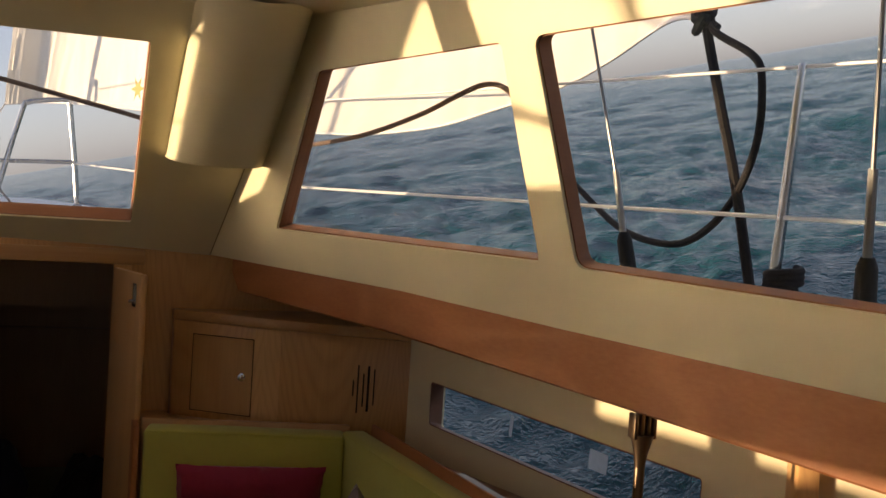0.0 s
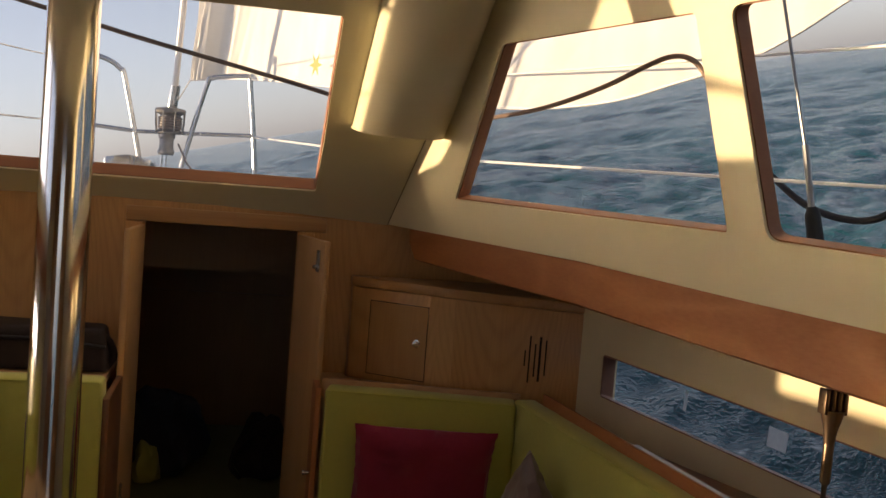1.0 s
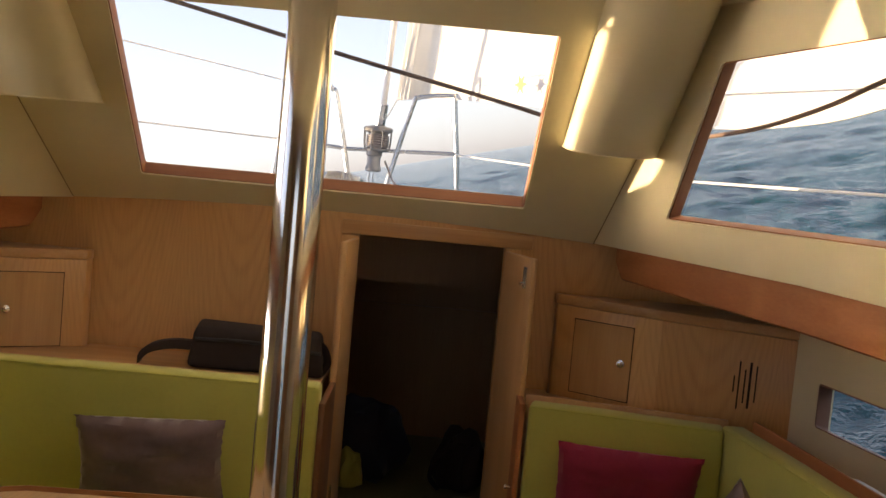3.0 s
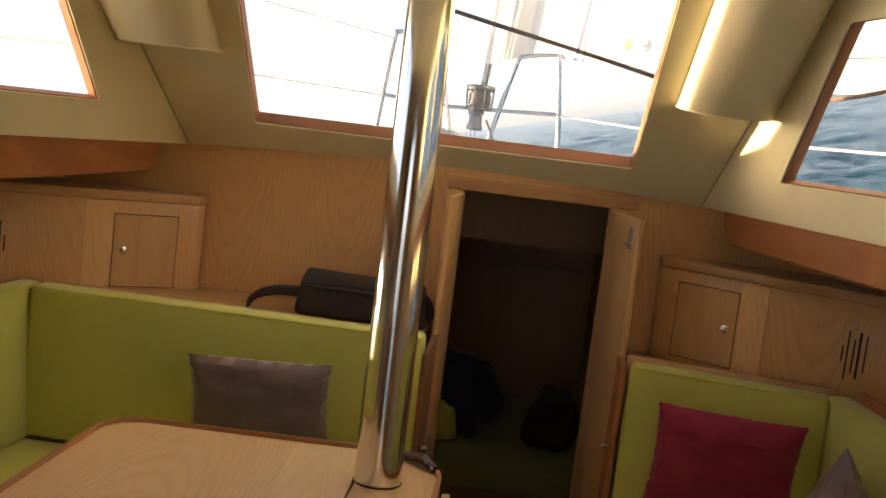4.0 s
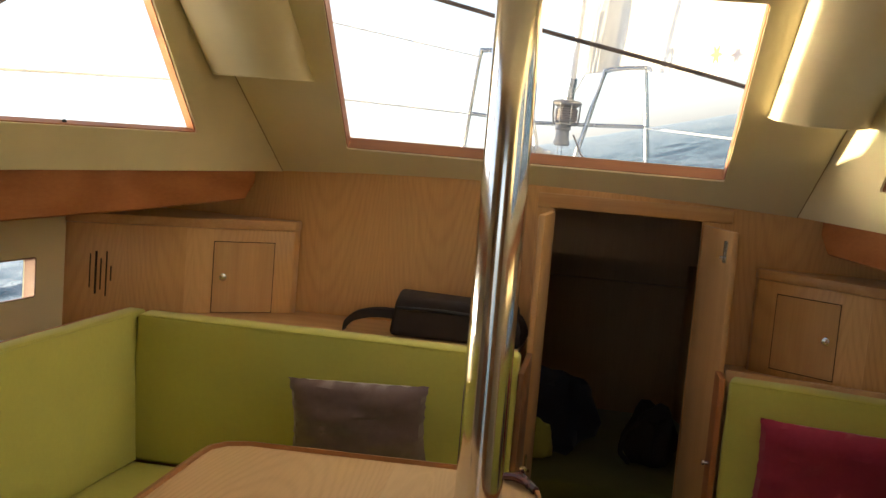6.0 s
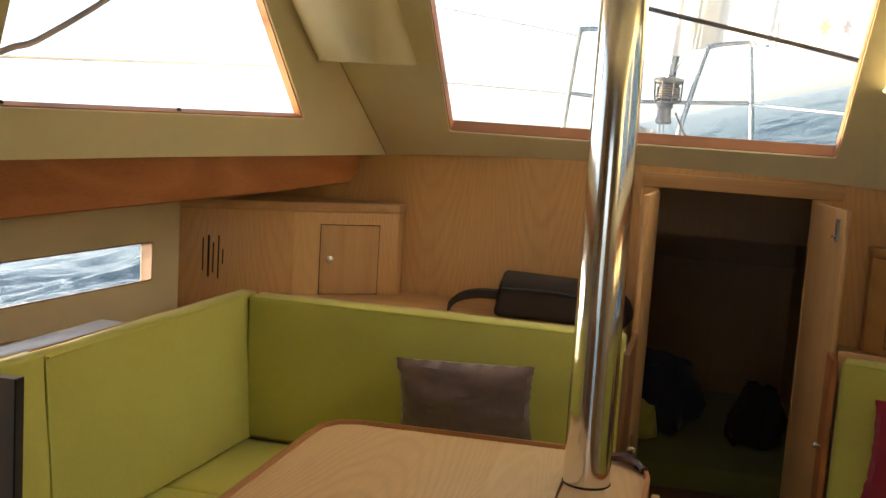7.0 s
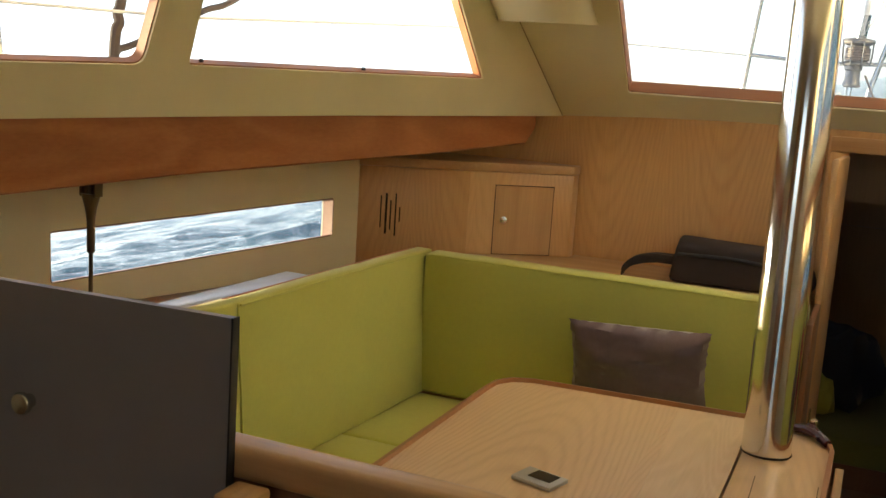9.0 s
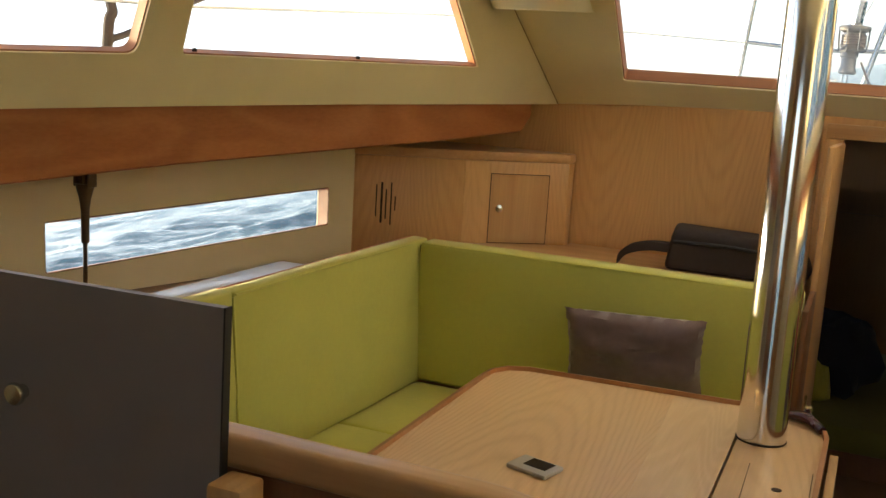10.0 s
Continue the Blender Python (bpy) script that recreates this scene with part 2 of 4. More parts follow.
def thin_paper():
    g = Nodes("thin_sticker_film")
    grain = g.noise(g.coords(), 90.0, 3.0)
    col = g.ramp(grain, [(0.3, (0.80, 0.80, 0.80)), (0.7, (0.88, 0.88, 0.87))])
    g.base(col)
    g.rough(0.6)
    tr = g.make("ShaderNodeBsdfTranslucent")
    g.l.new(col, tr.inputs["Color"])
    ms = g.make("ShaderNodeMixShader", Fac=0.9)
    g.l.new(g.b.outputs["BSDF"], ms.inputs[1])
    g.l.new(tr.outputs["BSDF"], ms.inputs[2])
    g.l.new(ms.outputs["Shader"], g.n["Material Output"].inputs["Surface"])
    return g.m


M_STICKER = thin_paper()


def seawater():
    g = Nodes("sea_water")
    v = g.coords()
    a = g.noise(v, 0.35, 6.0, 0.6, 0.4)
    b = g.noise(g.coords((1.0, 0.6, 1.0)), 2.6, 3.0, 0.5, 0.5)
    c = g.noise(g.coords((1.0, 0.5, 1.0)), 8.0, 4.0, 0.6, 0.6)
    far = g.noise(g.coords((1.0, 0.45, 1.0)), 0.22, 5.0, 0.6, 0.6)
    dist = g.n.new("ShaderNodeVectorMath")
    dist.operation = "LENGTH"
    g.l.new(v, dist.inputs[0])
    chop = g.math("MINIMUM", g.math("MAXIMUM", g.math("MULTIPLY", g.math("SUBTRACT", dist.outputs["Value"], 4.0), 0.035), 0.12), 0.45)
    h = g.math("ADD", g.math("MULTIPLY", b, 0.34), g.math("MULTIPLY", c, chop))
    h = g.math("ADD", h, g.math("MULTIPLY", g.noise(g.coords((1.0, 0.6, 1.0)), 34.0, 2.0, 0.5, 0.4), 0.10))
    h = g.math("ADD", h, g.math("MULTIPLY", far, 0.7))
    off = g.math("MINIMUM", g.math("MAXIMUM", g.math("MULTIPLY", g.math("SUBTRACT", dist.outputs["Value"], 9.0), 0.02), 0.0), 1.0)
    swell = g.noise(g.coords((1.0, 0.45, 1.0)), 1.5, 5.0, 0.65, 0.4)
    h = g.math("ADD", h, g.math("MULTIPLY", g.math("MULTIPLY", swell, 1.1), off))
    deep = g.ramp(a, [(0.3, (0.005, 0.050, 0.064)), (0.7, (0.007, 0.061, 0.074))])
    sep = g.make("ShaderNodeSeparateXYZ")
    g.l.new(v, sep.inputs[0])
    near = g.math("SUBTRACT", 1.0, g.math("MULTIPLY", g.math("SUBTRACT", g.math("ABSOLUTE", sep.outputs[0]), 2.2), 0.4))
    near = g.math("MAXIMUM", near, 0.0)
    f = g.math("ADD", g.math("MULTIPLY", b, 0.6), g.math("MULTIPLY", c, 0.4))
    f = g.math("ADD", f, g.math("MULTIPLY", near, 0.06))
    foam = g.ramp(f, [(0.67, (0, 0, 0)), (0.80, (1, 1, 1))])
    g.base(g.mix(foam, deep, (0.6, 0.63, 0.63)))
    g.rough(0.11)
    g.b.inputs["IOR"].default_value = 1.33
    g.bump(h, 1.0, 0.2)
    return g.m


M_SEA = seawater()


# ---- mesh helpers ----
def finish(bm, name, mat, smooth=True, angle=35):
    bmesh.ops.recalc_face_normals(bm, faces=bm.faces)
    me = bpy.data.meshes.new(name)
    bm.to_mesh(me)
    bm.free()
    if isinstance(mat, (list, tuple)):
        for m in mat:
            me.materials.append(m)
    else:
        me.materials.append(mat)
    if smooth:
        me.polygons.foreach_set("use_smooth", [True] * len(me.polygons))
        me.set_sharp_from_angle(angle=radians(angle))
    return me


def part(name, bm, mat, parent=None, label="", smooth=True, angle=35):
    ob = new(name, finish(bm, name, mat, smooth, angle))
    if parent is not None:
        ob.parent = parent
        if parent.type == "EMPTY":
            ob.matrix_parent_inverse = Matrix.Translation(parent.location).inverted()
    if label:
        tagged(ob, label)
    return ob


def thing(name, at, label, category, group="", kind=""):
    e = new(name)
    e.empty_display_size = 0.05
    e.location = at
    return tagged(e, label, category, group, kind)


def solid(name, bm, mat, label, category="", group="", kind="", smooth=True, angle=35):
    return tagged(part(name, bm, mat, None, "", smooth, angle), label, category, group, kind)


def box(x0, x1, y0, y1, z0, z1, r=0.0, seg=2):
    bm = bmesh.new()
    m = Matrix.Translation(((x0 + x1) / 2, (y0 + y1) / 2, (z0 + z1) / 2)) @ Matrix.Diagonal((abs(x1 - x0), abs(y1 - y0), abs(z1 - z0), 1))
    bmesh.ops.create_cube(bm, size=1, matrix=m)
    if r:
        bmesh.ops.bevel(bm, geom=list(bm.edges), offset=r, segments=seg, profile=0.5, affect="EDGES")
    return bm


def prism(plan, z0, z1, r=0.0, seg=2):
    """An upright prism over a plan polygon; z0 and z1 may be numbers or functions of (x, y)."""
    lo = z0 if callable(z0) else (lambda x, y: z0)
    hi = z1 if callable(z1) else (lambda x, y: z1)
    bm = bmesh.new()
    a = [bm.verts.new((x, y, lo(x, y))) for x, y in plan]
    b = [bm.verts.new((x, y, hi(x, y))) for x, y in plan]
    n = len(plan)
    bm.faces.new(a[::-1])
    bm.faces.new(b)
    for i in range(n):
        bm.faces.new((a[i], a[(i + 1) % n], b[(i + 1) % n], b[i]))
    if r:
        bmesh.ops.recalc_face_normals(bm, faces=bm.faces)
        bmesh.ops.bevel(bm, geom=list(bm.edges), offset=r, segments=seg, profile=0.5, affect="EDGES")
    return bm


def rounded(pts, r, n=5):
    """The polygon pts with its corners rounded by r."""
    out = []
    k = len(pts)
    for i in range(k):
        p, a, b = Vector(pts[i]), Vector(pts[i - 1]), Vector(pts[(i + 1) % k])
        da, db = (a - p), (b - p)
        q = min(r, da.length * 0.45, db.length * 0.45)
        pa, pb = p + da.normalized() * q, p + db.normalized() * q
        for j in range(n + 1):
            t = j / n
            out.append(tuple(pa * (1 - t) ** 2 + p * 2 * t * (1 - t) + pb * t ** 2))
    return out


def sheet(outline, holes, place, depth, bevel=0.0):
    """A thick panel: outline and holes in the panel's plane (u, v), place(u, v, w) to the world, w from 0 inside to depth."""
    bm = bmesh.new()
    edges = []
    for loop in [outline] + holes:
        vs = [bm.verts.new((u, v, 0)) for u, v in loop]
        edges += [bm.edges.new((vs[i], vs[(i + 1) % len(vs)])) for i in range(len(vs))]
    bmesh.ops.triangle_fill(bm, use_beauty=True, use_dissolve=False, edges=edges)
    ext = bmesh.ops.extrude_face_region(bm, geom=list(bm.faces))
    bmesh.ops.translate(bm, vec=(0, 0, depth), verts=[g for g in ext["geom"] if isinstance(g, bmesh.types.BMVert)])
    for v in bm.verts:
        v.co = place(*v.co)
    return bm


def ring(outer, inner, place, w0, w1):
    """A frame between two loops of equal count."""
    bm = bmesh.new()
    n = len(outer)
    rows = [[bm.verts.new(place(u, v, w)) for u, v in loop] for loop, w in ((outer, w0), (inner, w0), (inner, w1), (outer, w1))]
    for k in range(4):
        a, b = rows[k], rows[(k + 1) % 4]
        for i in range(n):
            j = (i + 1) % n
            bm.faces.new((a[i], a[j], b[j], b[i]))
    return bm


def inset(pts, d):
    """The loop pts moved inwards by d (a convex loop)."""
    c = sum((Vector(p) for p in pts), Vector((0, 0))) / len(pts)
    area = sum(pts[i - 1][0] * pts[i][1] - pts[i][0] * pts[i - 1][1] for i in range(len(pts)))
    sgn = 1 if area > 0 else -1
    out = []
    n = len(pts)
    for i in range(n):
        a, b = Vector(pts[i - 1]), Vector(pts[(i + 1) % n])
        t = (b - a).normalized()
        out.append(tuple(Vector(pts[i]) + Vector((-t.y, t.x)) * d * sgn))
    return out


def tube(pts, r, seg=10, caps=True, radii=None):
    """A round bar along a polyline."""
    bm = bmesh.new()
    pts = [Vector(p) for p in pts]
    n = len(pts)
    side = None
    loops = []
    for i, p in enumerate(pts):
        d = (pts[min(i + 1, n - 1)] - pts[max(i - 1, 0)]).normalized()
        if side is None:
            side = d.cross(Vector((0.3, 0.2, 1)) if abs(d.z) < 0.9 else Vector((1, 0, 0))).normalized()
        side = (side - d * side.dot(d)).normalized()
        up = d.cross(side)
        q = radii[i] if radii else r
        loops.append([bm.verts.new(p + (side * math.cos(a) + up * math.sin(a)) * q) for a in (2 * math.pi * k / seg for k in range(seg))])
    for a, b in zip(loops, loops[1:]):
        for k in range(seg):
            bm.faces.new((a[k], a[(k + 1) % seg], b[(k + 1) % seg], b[k]))
    if caps:
        bm.faces.new(loops[0][::-1])
        bm.faces.new(loops[-1])
    return bm


def smooth_line(pts, n=8):
    """A Catmull-Rom line through pts."""
    p = [Vector(q) for q in pts]
    p = [p[0] * 2 - p[1]] + p + [p[-1] * 2 - p[-2]]
    out = []
    for i in range(1, len(p) - 2):
        for j in range(n):
            t = j / n
            a, b, c, d = p[i - 1], p[i], p[i + 1], p[i + 2]
            out.append(0.5 * ((2 * b) + (c - a) * t + (2 * a - 5 * b + 4 * c - d) * t * t + (3 * b - a - 3 * c + d) * t ** 3))
    out.append(p[-2])
    return out


def lathe(profile, at, axis="z", seg=24):
    """A turned form: profile of (radius, height) along an axis at a point."""
    bm = bmesh.new()
    loops = []
    for r, h in profile:
        ring_ = []
        for k in range(seg):
            a = 2 * math.pi * k / seg
            c, s = r * math.cos(a), r * math.sin(a)
            co = {"z": (c, s, h), "y": (c, h, s), "x": (h, c, s)}[axis]
            ring_.append(bm.verts.new(Vector(at) + Vector(co)))
        loops.append(ring_)
    for a, b in zip(loops, loops[1:]):
        for k in range(seg):
            bm.faces.new((a[k], a[(k + 1) % seg], b[(k + 1) % seg], b[k]))
    bm.faces.new(loops[0][::-1])
    bm.faces.new(loops[-1])
    return bm


def merge(*bms):
    """Several pieces of one part in one bmesh."""
    out = bmesh.new()
    for b in bms:
        me = bpy.data.meshes.new("tmp")
        b.to_mesh(me)
        b.free()
        out.from_mesh(me)
        bpy.data.meshes.remove(me)
    return out


def pad(origin, u, v, w, r=0.014, puff=0.005, nu=14, nv=8):
    """A cushion: a box spanned by u, v, w from origin with soft edges and slightly swollen faces."""
    o, u, v, w = Vector(origin), Vector(u), Vector(v), Vector(w)
    lu, lv, lw = u.length, v.length, w.length
    bm = box(0, lu, 0, lv, 0, lw, r, 3)
    long = [e for e in bm.edges if e.calc_length() > 0.12]
    bmesh.ops.subdivide_edges(bm, edges=long, cuts=7, use_grid_fill=True)
    ud, vd, wd = u / lu, v / lv, w / lw
    for q in bm.verts:
        a, b, c = q.co
        fa, fb, fc = (math.sin(math.pi * min(1, max(0, t))) for t in (a / lu, b / lv, c / lw))
        a += puff * (1 if a > lu / 2 else -1) * fb * fc * (abs(a - lu / 2) / (lu / 2)) ** 3
        b += puff * (1 if b > lv / 2 else -1) * fa * fc * (abs(b - lv / 2) / (lv / 2)) ** 3
        c += puff * (1 if c > lw / 2 else -1) * fa * fb * (abs(c - lw / 2) / (lw / 2)) ** 3
        wob = 0.0025 * noise.noise(Vector((a * 6, b * 6, c * 6)) + o * 3)
        q.co = o + ud * (a + wob) + vd * (b + wob) + wd * (c + wob)
    return bm


def pillow(w, h, thick, m, seed=0.0, n=26):
    """A scatter cushion with pointed corners and crumpled edges, in the plane of m's x and z."""
    bm = bmesh.new()
    grid = {}
    for side in (1, -1):
        for i in range(n + 1):
            for j in range(n + 1):
                a, b = 2 * i / n - 1, 2 * j / n - 1
                rim = i in (0, n) or j in (0, n)
                if rim and side == -1:
                    grid[side, i, j] = grid[1, i, j]
                    continue
                pinch_x = 1 - 0.055 * (1 - b * b) ** 1.0 * abs(a) ** 3
                pinch_z = 1 - 0.05 * (1 - a * a) ** 1.0 * abs(b) ** 3
                f = ((1 - abs(a) ** 2.6) * (1 - abs(b) ** 2.6)) ** 0.42
                x, z = a * w / 2 * pinch_x, b * h / 2 * pinch_z
                cr = noise.noise(Vector((a * 2.2 + seed, b * 2.2, side * 2.0))) * 0.011 + abs(noise.noise(Vector((a * 6 + b * 2 + seed, b * 5, side)))) * 0.009 + noise.noise(Vector((a * 16 + seed, b * 11, side))) * 0.0022
                y = -side * (thick / 2 * f) + cr * (0.4 + f) * (0 if rim else 1)
                if rim:
                    y += 0.006 * noise.noise(Vector((a * 9, b * 9, seed)))
                    z += 0.007 * noise.noise(Vector((a * 9, b * 9, seed + 3)))
                    x += 0.006 * noise.noise(Vector((a * 8, b * 8, seed + 6)))
                grid[side, i, j] = bm.verts.new(m @ Vector((x, y, z)))
        for i in range(n):
            for j in range(n):
                bm.faces.new((grid[side, i, j], grid[side, i + 1, j], grid[side, i + 1, j + 1], grid[side, i, j + 1]))
    return bm


# ---- planes of the cabin, in the boat's axes: x to starboard, y forward, z up from the cabin sole ----
Y_BULK = 4.02
Z_ROOF = 2.13


def front(u, v, w):
    """Sloping forward face of the coachroof: u across, v up the slope, w outwards."""
    return Vector((u, 3.884 - 0.7945 * v + 0.6073 * w, 1.513 + 0.6073 * v + 0.7945 * w))


def side(s):
    """Leaning side of the coachroof: u is y, v is z, w outwards."""
    def at(u, v, w):
        k = 0.364 * (u - 3.542) if u > 1.0 else 0.364 * (1.0 - 3.542) + 0.1 * (u - 1.0)
        return Vector((s * (1.048 - k - 0.317 * (v - 1.53) + 0.9006 * w), u + 0.3278 * w, v + 0.2855 * w))
    return at


def hull_x(y):
    if y > 4.02:
        return 2.6785 - 0.33 * 4.02 - 0.33 * (y - 4.02) - 0.012 * (y - 4.02) ** 2
    if y > 1.0:
        return 2.6785 - 0.33 * y
    return 2.3485 + 0.06 * (1.0 - y) - 0.03 * (1.0 - y) ** 2


def hull(s):
    def at(u, v, w):
        return Vector((s * (hull_x(u) + 0.95 * w), u + 0.3 * w, v - 0.25 * w))
    return at


Y_AFT = -1.5
PORT, STBD = -1, 1
NAMES = {PORT: "port", STBD: "starboard"}

# ---- setting ----
solid("floor", prism([(-2.4, Y_AFT), (2.4, Y_AFT), (2.4, 1.0), (1.35, 4.0), (-1.35, 4.0), (-2.4, 1.0)], -0.04, 0.0), M_SOLE,
      "dark brown wooden cabin sole", "floor", kind="structure")

# forward bulkhead with the doorway
door_l, door_r, door_t = 0.09, 0.603, 1.367
bulk = solid("wall_forward", sheet([(-1.42, 0.0), (door_l, 0.0), (door_l, door_t), (door_r, door_t), (door_r, 0.0), (1.42, 0.0), (1.42, 1.36), (0.93, 1.43), (0.5, 1.455), (0.0, 1.46), (-0.5, 1.455), (-0.93, 1.43), (-1.42, 1.36)],
      [], lambda u, v, w: Vector((u, Y_BULK + w, v)), 0.04), M_ASH, "light ash veneer forward bulkhead with a doorway", "wall", kind="structure")
part("door_header", box(0.03, 0.70, 4.008, 4.021, 1.369, 1.418, 0.004), M_ASH_X, bulk)
part("door_jamb", box(0.03, 0.086, 4.009, 4.021, 0.02, 1.366, 0.004), M_ASH, bulk)
part("door_jamb", box(0.607, 0.66, 4.009, 4.021, 0.02, 1.366, 0.004), M_ASH, bulk)

# forward coachroof face
half = lambda v: 0.929 + 0.0967 * v
low = [(x, -0.115 - 0.055 * (x / 0.913) ** 2) for x in (-0.913, -0.6, -0.3, 0.0, 0.3, 0.6, 0.913)]
fw_hole = rounded([(-0.643, 0.0), (0.645, 0.0), (0.646, 0.812), (-0.592, 0.812)], 0.012, 4)
solid("wall_coachroof_front", sheet(low + [(half(1.02), 1.02), (-half(1.02), 1.02)], [fw_hole], front, 0.04), M_LINER,
                   "cream padded liner round the forward window", "wall", kind="structure")
wf = tagged(part("window_1", ring(inset(fw_hole, -0.004), inset(fw_hole, 0.0035), front, 0.006, 0.046), M_REVEAL), "wide forward window in a brown wooden frame", "window", kind="structure")
part("window_pane", sheet(inset(fw_hole, 0.002), [], lambda u, v, w: front(u, v, w + 0.036), 0.006), M_GLASS, wf).visible_shadow = False

win_no = 2
for s in (STBD, PORT):
    at = side(s)
    edge = [(4.03, 1.412), (3.0, 1.408), (2.44, 1.388), (2.03, 1.377), (1.77, 1.370), (1.0, 1.36), (Y_AFT, 1.36)] if s == STBD else [(4.03, 1.408), (3.0, 1.404), (2.44, 1.397), (2.03, 1.390), (1.77, 1.378), (1.0, 1.36), (Y_AFT, 1.36)]
    up = [(Y_AFT, Z_ROOF + 0.01), (1.0, Z_ROOF + 0.01), (3.06, Z_ROOF + 0.01)]
    a = rounded([(3.54, 1.53), (2.475, 1.53), (2.448, 1.983), (3.13, 1.963)], 0.014, 4)
    b = rounded([(2.374 if s == STBD else 2.356, 1.526), (1.15, 1.50), (1.15, 2.02), (2.356, 1.988)], 0.03, 5)
    w = solid("wall_coachroof_" + NAMES[s], sheet(edge + up, [a, b], at, 0.036), M_LINER, "cream padded liner round the side windows", "wall", kind="structure")
    for hole in (a, b):
        f = tagged(part(f"window_{win_no}", ring(inset(hole, -0.004), inset(hole, 0.0035), at, 0.008, 0.043), M_REVEAL), "slanting cabin side window in a brown wooden frame", "window", kind="structure")
        pane = part("window_pane", sheet(inset(hole, 0.002), [], lambda u, v, q, at=at: at(u, v, q + 0.033), 0.005), M_GLASS, f)
        pane.visible_shadow = False
        win_no += 1
    # hull side with its low window
    hat = hull(s)
    h = rounded([(3.452, 0.954), (2.452, 0.905), (2.450, 1.053), (3.452, 1.088)], 0.012, 4)
    hw = solid("wall_hull_" + NAMES[s], sheet([(4.06, -0.05), (4.06, 1.46), (1.0, 1.46), (1.0, -0.05)], [h], hat, 0.06), M_LINING,
               "cream lined hull side with a low window", "wall", kind="structure")
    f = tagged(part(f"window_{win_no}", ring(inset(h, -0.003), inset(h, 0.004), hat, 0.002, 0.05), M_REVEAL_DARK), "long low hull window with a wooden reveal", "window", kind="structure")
    part("window_pane", sheet(inset(h, 0.002), [], lambda u, v, q, hat=hat: hat(u, v, q + 0.038), 0.006), M_GLASS, f).visible_shadow = False
    win_no += 1
    solid("wall_hull_aft_" + NAMES[s], sheet([(1.0, -0.05), (1.0, 1.46), (0.2, 1.46), (-0.7, 1.46), (Y_AFT, 1.46), (Y_AFT, -0.05)], [], hat, 0.06), M_LINING, "cream lined hull side", "wall", kind="structure")
    # cherry beam under the coaming
    bx = lambda y, o: s * (0.93 + 0.364 * (4.02 - y) + o)
    bz = [(3.90, 1.36), (3.855, 1.306), (3.02, 1.287), (2.46, 1.258), (2.04, 1.235), (1.76, 1.219), (1.0, 1.19)] if s == STBD else [(3.90, 1.36), (3.855, 1.306), (3.40, 1.280), (2.52, 1.244), (2.04, 1.212), (1.76, 1.204), (1.0, 1.19)]
    bm = bmesh.new()
    cols = []
    for y, z in bz:
        top = 1.415 - 0.02 * max(0, 2.5 - y)
        cols.append([bm.verts.new(p) for p in ((bx(y, 0), y, z + 0.006), (bx(y, 0.008), y, z), (bx(y, 0.055), y, z), (bx(y, 0.055), y, top), (bx(y, 0), y, top))])
    for p, q in zip(cols, cols[1:]):
        for k in range(5):
            bm.faces.new((p[k], p[(k + 1) % 5], q[(k + 1) % 5], q[k]))
    bm.faces.new(cols[0])
    bm.faces.new(cols[-1][::-1])
    solid("beam_" + NAMES[s], bm, M_CHERRY, "reddish cherry wood beam under the coaming", "beam", kind="structure", smooth=False)
    # side deck over the shelf
    ys = [4.05, 3.5, 2.9, 2.3, 1.7, 1.0, 0.2, Y_AFT]
    plan = [(side(s)(y, 1.40, 0.0).x + s * 0.03, y) for y in ys] + [(s * (hull_x(y) + 0.07), y) for y in ys[::-1]]
    solid("deck_" + NAMES[s], prism(plan, 1.415, 1.455), M_WHITE, "white side deck outside the cabin", "deck", kind="structure", smooth=False)

solid("ceiling", sheet([(-1.2, 3.2), (1.2, 3.2), (1.35, 2.6), (1.75, 1.0), (1.95, Y_AFT), (-1.95, Y_AFT), (-1.75, 1.0), (-1.35, 2.6)], [], lambda u, v, w: Vector((u, v, Z_ROOF - 0.02 * u * u + w)), 0.05), M_LINER,
      "cream cabin headliner", "ceiling", kind="structure", smooth=False)
solid("wall_aft", sheet([(-2.45, -0.05), (-0.62, -0.05), (-0.62, 0.5), (0.62, 0.5), (0.62, -0.05), (2.45, -0.05), (2.45, 2.2), (0.62, 2.2), (0.62, 0.51), (-0.62, 0.51), (-0.62, 2.2), (-2.45, 2.2)], [], lambda u, v, w: Vector((u, Y_AFT - w, v)), 0.05), M_ASH, "light wooden aft bulkhead", "wall", kind="structure", smooth=False)

# forward cabin behind the doorway
# unseen deck opening, added to let daylight into the dark fore cabin
ADDED_HATCH = [(-0.15, 4.60), (0.15, 4.60), (0.15, 4.90), (-0.15, 4.90)]
solid("wall_forepeak", sheet([(-1.3, 4.06), (1.3, 4.06), (0.75, 5.9), (-0.75, 5.9)], [ADDED_HATCH], lambda u, v, w: Vector((u, v, 1.40 - w)), 0.03), M_LINING, "lined underside of the foredeck", "ceiling", kind="structure", smooth=False)
for s in (STBD, PORT):
    solid("wall_fore_cabin_" + NAMES[s], prism([(s * 1.28, 4.06), (s * 0.72, 5.9), (s * 0.76, 5.92), (s * 1.33, 4.06)], -0.05, 1.40), M_FORE, "wood lined side of the fore cabin", "wall", kind="structure", smooth=False)
solid("wall_fore_cabin_end", box(-0.8, 0.8, 5.9, 5.94, -0.05, 1.40), M_FORE, "wooden end of the fore cabin", "wall", kind="structure", smooth=False)
solid("floor_fore_cabin", box(-1.3, 1.3, 4.0, 5.95, -0.04, 0.0), M_SOLE, "dark sole of the fore cabin", "floor", kind="structure", smooth=False)

